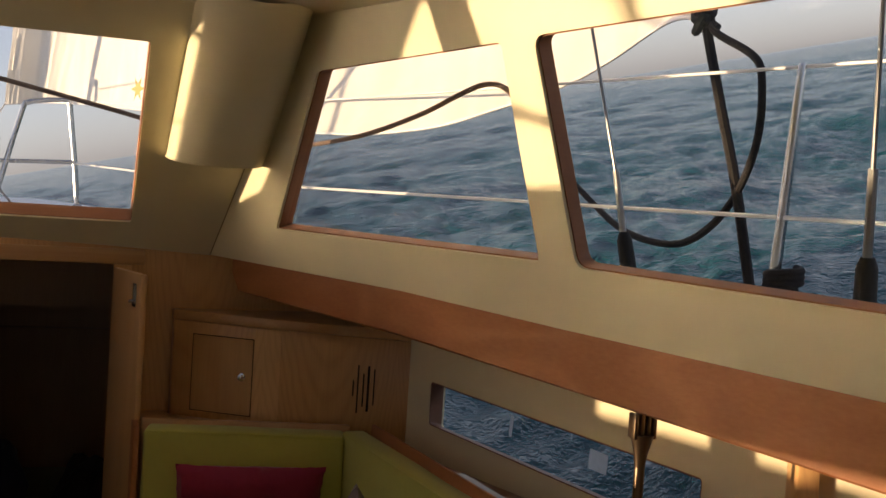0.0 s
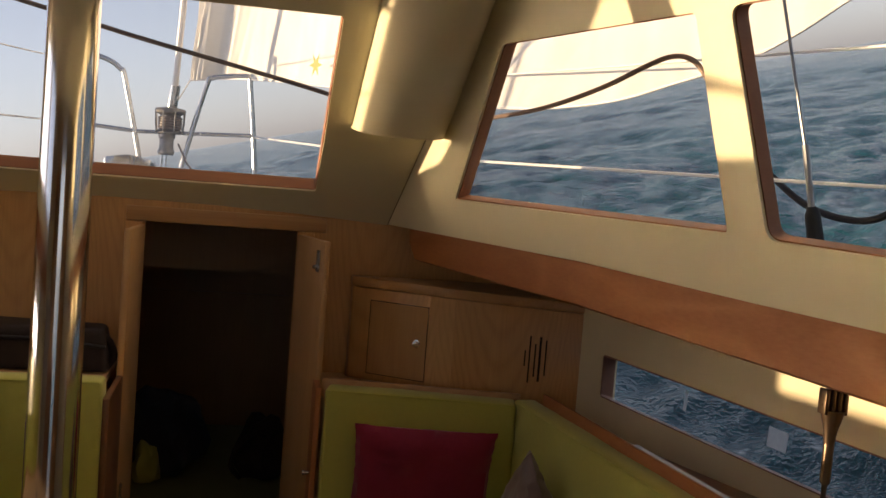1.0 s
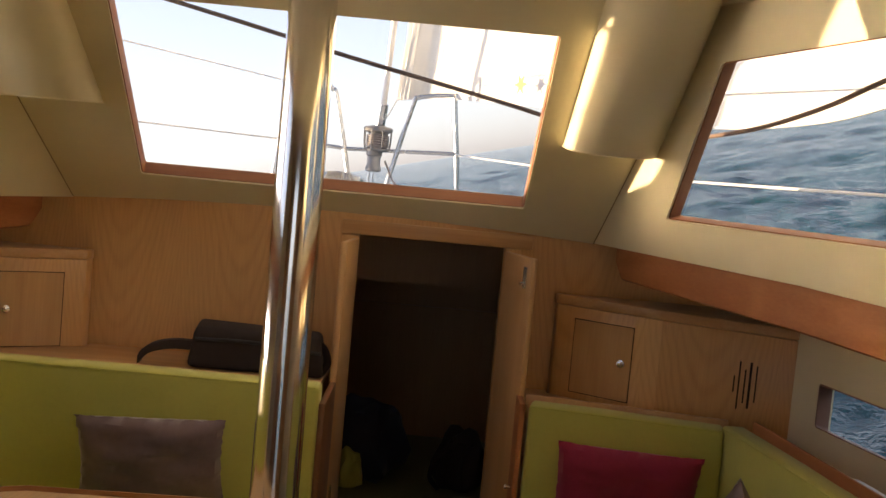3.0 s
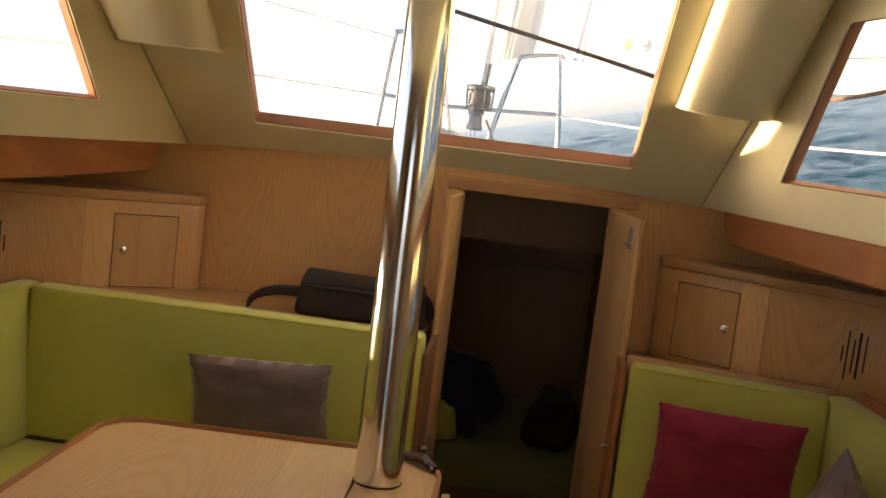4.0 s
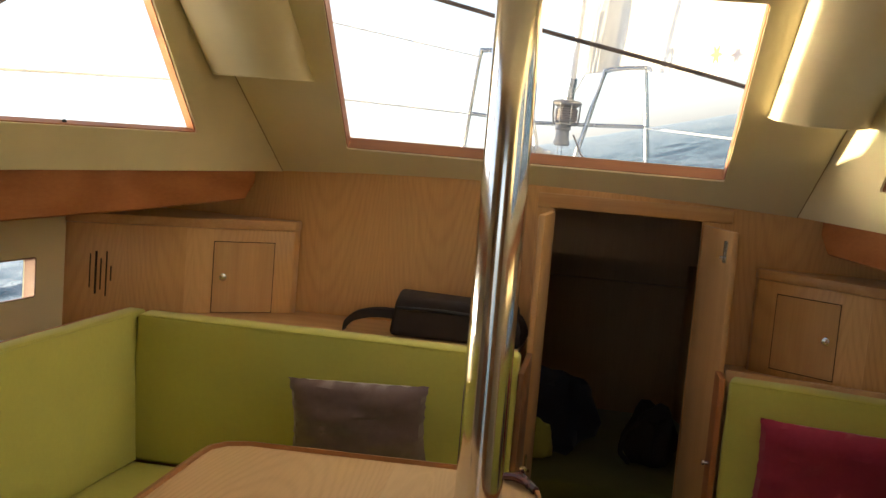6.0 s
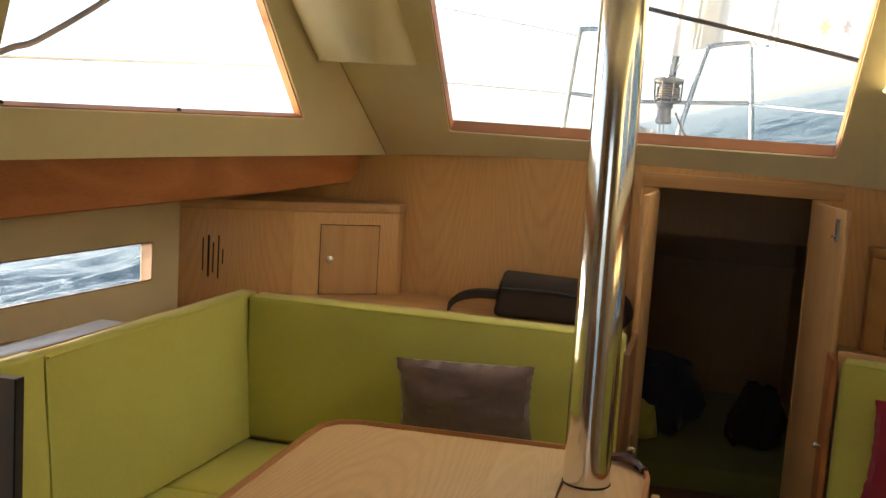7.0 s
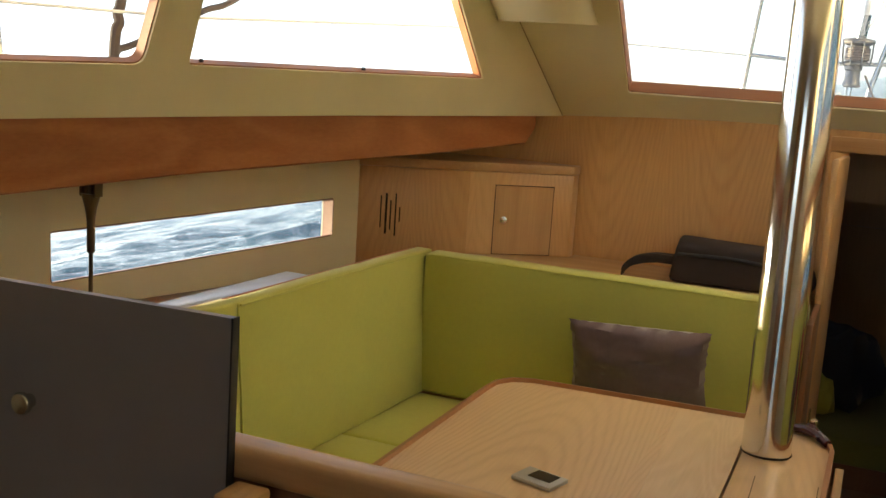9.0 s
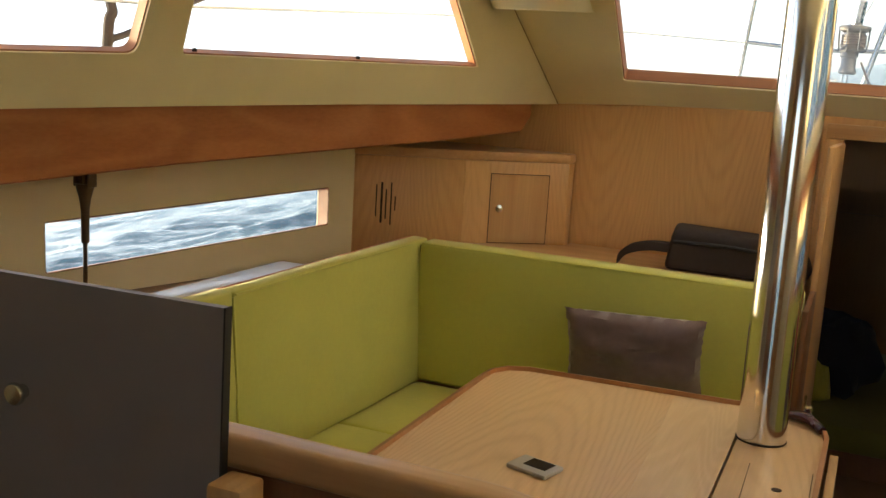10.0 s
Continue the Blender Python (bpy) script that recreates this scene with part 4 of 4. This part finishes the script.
# labels stuck on the starboard hull window
hs = hull(STBD)
for (u0, u1, z0, z1), lab in (((2.829, 2.767, 0.985, 1.038), "square white sticker on the hull window"), ((3.133, 3.121, 1.001, 1.061), "narrow white paper strip on the hull window")):
    solid("sticker", sheet([(u0, z0), (u1, z0 - 0.004), (u1 - 0.004, z1 - 0.004), (u0 - 0.004, z1)], [], lambda u, v, w: hs(u, v, 0.0375 - w), 0.001), M_STICKER, lab, "sticker", smooth=False)

# fore cabin: berth and bags
bd = thing("berth", (0.2, 5.1, 0.0), "lime green berth mattress, darkened to paint the fore cabin's shade", "bed")
part("mattress", prism([(-1.15, 4.25), (0.0, 4.55), (0.65, 4.55), (1.15, 4.25), (0.72, 5.85), (-0.72, 5.85)], 0.10, 0.21, 0.02), M_GREEN_SHADED, bd)
part("base", prism([(-1.15, 4.27), (0.0, 4.57), (0.65, 4.57), (1.15, 4.27), (0.72, 5.85), (-0.72, 5.85)], 0.0, 0.115), M_DARKWOOD, bd)
def soft_bag(x, y, z, sx, sy, sz, seed, mat, label):
    bm = bmesh.new()
    bmesh.ops.create_icosphere(bm, subdivisions=3, radius=1)
    for q in bm.verts:
        k = 1 + 0.42 * noise.noise(q.co * 1.6 + Vector((seed, 0, 0))) + 0.1 * noise.noise(q.co * 5 + Vector((0, seed, 0)))
        q.co = Vector((q.co.x * sx * k, q.co.y * sy * k, max(-0.72, q.co.z * k) * sz))
        q.co += Vector((x, y, z + 0.72 * sz))
    return solid("soft_bag", bm, mat, label, "bag")
soft_bag(0.13, 5.0, 0.215, 0.17, 0.15, 0.22, 2.0, M_NAVY, "dark crumpled bag lying on the berth")
rucksack = soft_bag(0.56, 4.95, 0.215, 0.11, 0.10, 0.16, 5.0, M_BLACK, "black rucksack lying on the berth")
part("strap", tube(smooth_line([(0.60, 4.90, 0.42), (0.53, 4.86, 0.435), (0.45, 4.84, 0.37), (0.43, 4.83, 0.29), (0.47, 4.85, 0.235)], 5), 0.011, 8), M_BLACK, rucksack)
part("strap", tube(smooth_line([(0.62, 4.92, 0.43), (0.58, 4.86, 0.41), (0.56, 4.84, 0.33), (0.57, 4.85, 0.25)], 5), 0.010, 8), M_BLACK, rucksack)
soft_bag(0.08, 4.84, 0.215, 0.055, 0.05, 0.10, 9.0, M_GREEN, "small green bundle on the berth")

# ---- outside: hull, deck gear, sail, sea ----
def hull_skin(ys, z0, z1, name, label):
    for s in (STBD, PORT):
        bm = bmesh.new()
        a = [[bm.verts.new((s * (max(0.0, hull_x(y)) + 0.058 + o), y + 0.018, z)) for z in (z0, z1)] for y in ys for o in (0.0,)]
        for p, q in zip(a, a[1:]):
            bm.faces.new((p[0], q[0], q[1], p[1]))
        ext = bmesh.ops.extrude_face_region(bm, geom=list(bm.faces))
        bmesh.ops.translate(bm, vec=(-s * 0.03, 0, 0), verts=[g for g in ext["geom"] if isinstance(g, bmesh.types.BMVert)])
        solid(name + "_" + NAMES[s], bm, M_WHITE, label, "hull", kind="structure", smooth=False)


BOW = 7.15
hull_skin([4.05, 4.6, 5.2, 5.8, 6.4, 6.8, BOW], -0.8, 1.46, "hull_bow", "white outer hull of the bow")
hull_skin([4.05, 3.0, 2.0, 1.0, 0.0, -1.0, -2.0, -3.0, -4.0], -0.8, -0.05, "hull_low", "white outer hull near the water")
hull_skin([Y_AFT, -2.2, -3.0, -4.0], -0.05, 1.46, "hull_stern", "white outer hull of the stern")
fy = [4.03, 4.6, 5.2, 5.8, 6.4, 6.8, BOW]
solid("deck_fore", sheet([(hull_x(y) + 0.06, y) for y in fy] + [(-hull_x(y) - 0.06, y) for y in fy[::-1]], [ADDED_HATCH], lambda u, v, w: Vector((u, v, 1.425 + 0.012 * (v - 4) + w)), 0.03), M_WHITE, "white foredeck with an added hatch opening", "deck", kind="structure", smooth=False)
# frame and pane of the opening added to brighten the fore cabin
hatch = tagged(part("window_added_hatch", ring(inset(ADDED_HATCH, -0.02), inset(ADDED_HATCH, 0.003), lambda u, v, w: Vector((u, v, 1.464 + w)), 0.0, 0.012), M_STEEL), "unseen deck hatch added to light the fore cabin", "window", kind="structure")
part("window_pane", sheet(inset(ADDED_HATCH, -0.004), [], lambda u, v, w: Vector((u, v, 1.467 + w)), 0.006), M_GLASS, hatch).visible_shadow = False
solid("deck_aft", prism([(2.3, Y_AFT - 0.05), (2.2, -4.0), (-2.2, -4.0), (-2.3, Y_AFT - 0.05)], 1.42, 1.455), M_WHITE, "white after deck", "deck", kind="structure", smooth=False)
solid("roof", sheet([(-1.2, 3.12), (1.2, 3.12), (1.36, 2.6), (1.78, 1.0), (1.98, Y_AFT), (-1.98, Y_AFT), (-1.78, 1.0), (-1.36, 2.6)], [], lambda u, v, w: Vector((u, v, 2.19 - 0.02 * u * u + w)), 0.03), M_WHITE, "white coachroof", "roof", kind="structure", smooth=False)

# furling drum and forestay
FX, FY = -0.006, 6.2
fu = thing("furling_drum", (FX, FY, 1.48), "grey headsail furling drum with its forestay at the bow", "rigging")
part("base", lathe([(0.0, 1.575), (0.036, 1.575), (0.045, 1.585), (0.045, 1.60), (0.038, 1.61), (0.038, 1.66), (0.045, 1.668), (0.045, 1.695)], (FX - 0.012, FY, 0), seg=24), M_DRUM, fu)
for dx in (-0.022, 0.0):
    part("toggle", tube([(FX - 0.014 + dx, FY, 1.47), (FX - 0.01 + dx, FY, 1.58)], 0.006, 8), M_STEEL, fu)
part("spool", lathe([(0.0, 1.69), (0.066, 1.692), (0.07, 1.70), (0.055, 1.712), (0.055, 1.79), (0.078, 1.80), (0.083, 1.812), (0.076, 1.824), (0.03, 1.832)], (FX, FY, 0), seg=28), M_DRUM, fu)
part("furling_line", merge(*[tube([(FX + 0.058 * math.cos(a), FY + 0.058 * math.sin(a), 1.722 + 0.013 * k + 0.002 * math.sin(3 * a)) for a in [j * 0.4 for j in range(17)]], 0.007, 6) for k in range(5)], tube([(FX + 0.05, FY, 1.64), (FX + 0.10, FY - 0.02, 1.54), (FX + 0.16, FY - 0.1, 1.48)], 0.006, 6)), M_GREY, fu, "worn grey furling line")
for k in range(8):
    a = 2 * math.pi * (k + 0.5) / 8
    part("cage_bar", tube([(FX + 0.080 * math.cos(a), FY + 0.080 * math.sin(a), 1.812), (FX + 0.078 * math.cos(a), FY + 0.078 * math.sin(a), 1.74), (FX + 0.072 * math.cos(a), FY + 0.072 * math.sin(a), 1.698), (FX + 0.045 * math.cos(a), FY + 0.045 * math.sin(a), 1.69)], 0.004, 6), M_WIRE, fu)
part("swivel", tube([(FX + 0.005, FY, 1.81), (FX + 0.02, FY - 0.03, 1.95)], 0.026, 12), M_STEEL, fu)
part("foil", tube([(FX + 0.018, FY - 0.03, 1.93), (FX + 0.075, FY - 0.25, 2.9), (FX + 0.16, FY - 0.8, 5.4)], 0.017, 10), M_LIFELINE, fu, "pale aluminium forestay foil")

part("tack_line", tube([(FX + 0.01, FY, 1.83), (0.04, 6.30, 1.91), (0.072, 6.45, 2.002)], 0.004, 6), M_LIFELINE, fu)

# pulpit: two tubular halves and rails
pu = thing("pulpit", (0.0, 6.2, 1.48), "stainless steel tubular pulpit round the bow", "railing")
part("frame", tube(smooth_line([(0.06, 6.2, 1.47), (0.085, 6.2, 1.60), (0.175, 6.2, 1.97), (0.20, 6.2, 2.005), (0.25, 6.2, 2.02), (0.37, 6.2, 2.035), (0.40, 6.2, 2.03), (0.405, 6.2, 1.99), (0.44, 6.2, 1.70), (0.462, 6.2, 1.47)], 5), 0.0135, 10), M_STEEL, pu)
part("frame", tube(smooth_line([(-0.14, 6.2, 1.47), (-0.165, 6.2, 1.60), (-0.25, 6.2, 1.97), (-0.275, 6.2, 2.01), (-0.32, 6.2, 2.045), (-0.40, 6.2, 2.07), (-0.49, 6.2, 2.068), (-0.515, 6.2, 2.04), (-0.545, 6.2, 1.75), (-0.57, 6.2, 1.47)], 5), 0.0135, 10), M_STEEL, pu)
part("mid_rail", tube([(-0.56, 6.2, 1.715), (-0.18, 6.2, 1.69), (0.1, 6.2, 1.70), (0.445, 6.2, 1.716)], 0.011, 10), M_STEEL, pu)
for x in (0.462, -0.57, 0.06, -0.14):
    part("foot", lathe([(0.03, 1.472), (0.03, 1.482), (0.016, 1.50)], (x, 6.2, 0), seg=16), M_STEEL, pu)
cl = thing("deck_fitting", (-0.13, 5.56, 1.474), "low rounded grey steel fitting on the foredeck", "fitting")
part("body", prism([(-0.24, 5.48), (-0.19, 5.475), (-0.135, 5.473), (-0.08, 5.475), (-0.03, 5.48), (-0.015, 5.52), (-0.015, 5.60), (-0.04, 5.64), (-0.22, 5.64), (-0.255, 5.60), (-0.255, 5.52)], 1.47, lambda x, y: 1.574 - 2.2 * (x + 0.135) ** 2, 0.008), M_STEEL, cl)

# lifelines and stanchions
def lifelines(s):
    e = thing("lifeline", (s * 2.2, 3.0, 1.455), "white coated wire lifelines along the deck edge", "lifeline", "lifelines")
    x = lambda y: s * (hull_x(y) + 0.03)
    ys = [6.2, 5.0, 4.0, 2.9, 1.4, 0.0, -1.5, -3.5]
    rise = lambda y: 0.065 if s == PORT and y >= 4.0 else 0.0
    up = [(0.405 if s > 0 else -0.515, 6.2, 2.03)] + [(x(y), y, 1.985 + rise(y)) for y in ys[1:]]
    lo_ = [(0.442 if s > 0 else -0.548, 6.2, 1.71)] + [(x(y), y, 1.66 + 0.75 * rise(y)) for y in ys[1:]]
    part("upper_wire", tube(up, 0.004, 6), M_LIFELINE, e)
    part("lower_wire", tube(lo_, 0.005, 6), M_LIFELINE, e)
    return e


for s in (STBD, PORT):
    lifelines(s)
    for y in (4.75, 2.32, 0.2, -1.7):
        x = s * (hull_x(y) + 0.03)
        st = thing("stanchion", (x, y, 1.455), "tapered stainless steel guard rail stanchion", "stanchion", "stanchions")
        part("tube", tube([(x, y + 0.033, 1.456), (x, y + 0.007, 1.75), (x, y - 0.013, 1.985), (x, y - 0.014, 1.995)], 0.0125, 12, True, [0.0140, 0.0120, 0.0095, 0.006]), M_STEEL, st)
        part("socket", lathe([(0.032, 1.456), (0.032, 1.466), (0.02, 1.475), (0.02, 1.53)], (x, y + 0.031, 0), seg=16), M_CHROME, st)
    for y0, dy in ((2.715, 0.12), (1.894, -0.094)):
        x0 = s * 1.80
        sh = thing("shroud", (x0, y0, 1.455), "steel wire shroud with a black covered turnbuckle", "shroud", "shrouds")
        part("cover", tube([(x0, y0, 1.456), (x0 - s * 0.018, y0 + dy * 0.18, 1.58), (x0 - s * 0.02, y0 + dy * 0.2, 1.60)], 0.019, 12, True, [0.021, 0.019, 0.012]), M_RUBBER, sh)
        part("terminal", tube([(x0 - s * 0.02, y0 + dy * 0.2, 1.59), (x0 - s * 0.041, y0 + dy * 0.41, 1.75)], 0.0085, 10), M_WIRE, sh)
        part("wire", tube([(x0 - s * 0.04, y0 + dy * 0.4, 1.74), (x0 - s * 0.56, y0 + dy * 5.6, 4.9)], 0.0042, 8), M_WIRE, sh)


def rope(name, pts, r, mat, label, n=8):
    line = smooth_line(pts, n)
    bm = tube(line, r, 8)
    return solid(name, bm, mat, label, "rope")



rope("rope", [(1.95, 2.44, 1.49), (1.95, 2.53, 1.735), (1.95, 2.62, 1.93), (1.95, 2.708, 2.128)], 0.0125, M_ROPE, "dark braided sheet from the deck edge up to the sail")
rope("rope", [(1.95, 2.70, 2.14), (1.95, 2.654, 2.10), (1.95, 2.50, 2.03), (1.95, 2.458, 1.97), (1.95, 2.458, 1.831), (1.95, 2.53, 1.70), (1.95, 2.661, 1.607), (1.95, 2.817, 1.573), (1.95, 3.066, 1.601), (1.95, 3.336, 1.703), (1.95, 3.47, 1.765)], 0.0095, M_ROPE, "dark rope hanging in a loop outside the window")
rope("rope", [(0.95, 4.3, 1.755), (1.05, 3.97, 1.77), (1.149, 3.685, 1.79), (1.256, 3.39, 1.821), (1.346, 3.139, 1.873), (1.41, 2.96, 1.928), (1.44, 2.882, 1.945), (1.462, 2.822, 1.935), (1.478, 2.775, 1.90), (1.51, 2.70, 1.80), (1.55, 2.6, 1.70)], 0.0068, M_ROPE3, "brown grey sheet arching past the window")
solid("rope_knot", merge(*[tube(smooth_line([(1.95 + 0.035 * math.cos(a + k), 2.71 + 0.035 * math.sin(a * 1.3 + k), 2.125 + 0.02 * k + 0.018 * math.sin(a * 2)) for a in [j * 0.9 for j in range(8)]], 4), 0.012, 8) for k in range(3)]), M_ROPE, "dark knot joining sheet and sail", "knot")
solid("rope_knot", merge(*[tube(smooth_line([(1.955 + 0.035 * math.cos(a), 2.33 + 0.035 * math.sin(a), 1.50 + 0.012 * k + 0.004 * a) for a in [j * 0.8 for j in range(9)]], 3), 0.010, 8) for k in range(3)]), M_ROPE, "dark rope turns round the stanchion foot", "knot")
rope("rope", [(-1.3, 4.5, 2.29), (-0.468, 4.5, 2.119), (-0.051, 4.5, 2.026), (0.4, 4.5, 1.937), (0.743, 4.5, 1.865), (1.25, 4.5, 1.74)], 0.0092, M_ROPE2, "taut dark line slanting across the foredeck", 3)
rope("rope", [(-1.9, 2.738, 1.47), (-1.9, 2.75, 1.545), (-1.9, 2.846, 1.577), (-1.9, 3.165, 1.690), (-1.9, 3.356, 1.745), (-1.9, 3.9, 2.0), (-1.9, 4.3, 2.3)], 0.011, M_ROPE2, "grey speckled rope rising along the port side deck")
rope("rope", [(-1.9, 2.735, 1.46), (-1.9, 2.746, 1.598), (-1.892, 2.752, 1.63), (-1.905, 2.76, 1.66), (-1.9, 2.769, 1.697), (-1.9, 2.79, 1.9), (-1.88, 2.81, 2.3)], 0.016, M_ROPE2, "grey speckled rope hanging beside the port window")

# headsail: foot from the bow to the clew, head high above
foot = smooth_line([(0.072, 6.45, 2.002), (0.36, 6.27, 2.023), (0.79, 5.45, 1.968), (1.29, 4.37, 1.872), (1.57, 3.86, 1.885), (1.75, 3.55, 1.958), (1.87, 3.34, 2.024), (1.95, 3.20, 2.095), (2.03, 3.03, 2.19), (1.96, 2.72, 2.15)], 40)
head = Vector((0.6, 3.6, 12.5))
bm = bmesh.new()
rows_ = []
NH = 26
for k in range(NH + 1):
    h = (k / NH) ** 1.6
    row = []
    for i, p in enumerate(foot):
        f = i / (len(foot) - 1)
        q = p.lerp(head, h)
        q = q + Vector((0.9 * math.sin(math.pi * min(1, h)) * math.sin(math.pi * f), 0, 0))
        wrk = (0.013 * noise.noise(Vector((f * 150 - h * 30, h * 22, 0.0))) + 0.035 * noise.noise(Vector((f * 26, h * 5, 4.0)))) * max(0, 1 - f * 5.0)
        row.append(bm.verts.new(q + Vector((wrk, wrk, 0))))
    rows_.append(row)
for a, b in zip(rows_, rows_[1:]):
    for i in range(len(a) - 1):
        if (a[i].co - b[i].co).length > 1e-6:
            bm.faces.new((a[i], a[i + 1], b[i + 1], b[i]))
sail = thing("headsail", (0.072, 6.45, 2.002), "sunlit white headsail with a wrinkled luff", "sail")
part("cloth", bm, M_SAIL, sail)
part("foot_tape", tube(foot, 0.006, 6), M_LIFELINE, sail)
bm = bmesh.new()
reach = [(0.062 if k % 2 == 0 else 0.024) for k in range(12)]
star = [bm.verts.new((0.705 - 0.46 * q * math.cos(math.pi * k / 6), 5.465 + 0.888 * q * math.cos(math.pi * k / 6), 2.065 + q * math.sin(math.pi * k / 6))) for k, q in enumerate(reach)]
bm.faces.new(star)
part("emblem", bm, M_ORANGE, sail, "small orange star patch")

# sea: one sheet from the hull out to the horizon, tilted by the boat's heel
NA, radii = 1200, [0.0]
while radii[-1] < 9000.0:
    radii.append(radii[-1] + 0.045 + 0.0045 * radii[-1] + 0.00012 * radii[-1] ** 2)


def outline(a):
    c, s_ = math.cos(a), math.sin(a)
    lo, hi = 0.3, 9.0
    for _ in range(24):
        mid = (lo + hi) / 2
        x, y = mid * c, 1.5 + mid * s_
        inside = -3.95 < y < BOW and abs(x) < max(0.0, hull_x(y)) + 0.05
        lo, hi = (mid, hi) if inside else (lo, mid)
    return lo
SEA_Z = 0.0
edge_r = np.array([outline(2 * math.pi * k / NA) for k in range(NA)])
ang = 2 * math.pi * np.arange(NA) / NA
rng = np.random.RandomState(11)
RR = np.array(radii)
Q = edge_r[None, :] + RR[:, None]
SX, SY = Q * np.cos(ang), 1.5 + Q * np.sin(ang)
gap = np.gradient(RR)
WX = SX + 0.5 * np.sin(SX * 0.31 + SY * 0.17) + 0.12 * np.sin(SX * 1.7 - SY * 1.1)
WY = SY + 0.7 * np.sin(SY * 0.23 - SX * 0.29 + 1.0) + 0.15 * np.sin(SY * 1.3 + SX * 1.9)
SZ = np.zeros_like(SX)
for q_ in range(76):  # wind waves of many lengths, running to leeward
    wl_ = 0.12 * 8.0 ** rng.rand() if q_ < 62 else 1.0 * 16.0 ** rng.rand()
    th = radians(-18) + 0.8 * rng.randn()
    ph = 2 * math.pi / wl_ * (WX * math.cos(th) + WY * math.sin(th)) + 6.283 * rng.rand()
    fade = np.clip(wl_ / (gap * 2.6) - 0.6, 0, 1)[:, None]
    SZ += fade * 0.0058 * wl_ ** 0.95 * (np.cos(ph) + 0.28 * np.cos(2 * ph))
SZ *= np.minimum(1.0, 0.25 + RR / 1.5)[:, None]
SX[0] /= math.cos(HEEL)
verts = np.stack([SX, SY, SZ], 2).reshape(-1, 3)
kk, k2 = np.arange(NA), (np.arange(NA) + 1) % NA
base_i = (np.arange(len(RR) - 1) * NA)[:, None]
quads = np.stack([base_i + kk, base_i + NA + kk, base_i + NA + k2, base_i + k2], 2).reshape(-1, 4)
me = bpy.data.meshes.new("water")
me.from_pydata(verts.tolist(), [], quads.tolist())
me.polygons.foreach_set("use_smooth", [True] * len(me.polygons))
me.materials.append(M_SEA)
sea = tagged(new("water", me), "choppy teal blue sea with small crests", "sea", kind="structure")
sea.matrix_world = pose(0, 0, SEA_Z, 0.7, -13.8, 0)

# small clips along the port sill
pat = side(PORT)
for y in (2.52, 3.05):
    q = pat(y, 1.5335, 0.02)
    solid("sill_clip", lathe([(0.006, 0.0), (0.007, 0.004), (0.004, 0.009)], q, seg=10), M_RUBBER, "tiny black clip on the window sill", "clip", "sill clips")
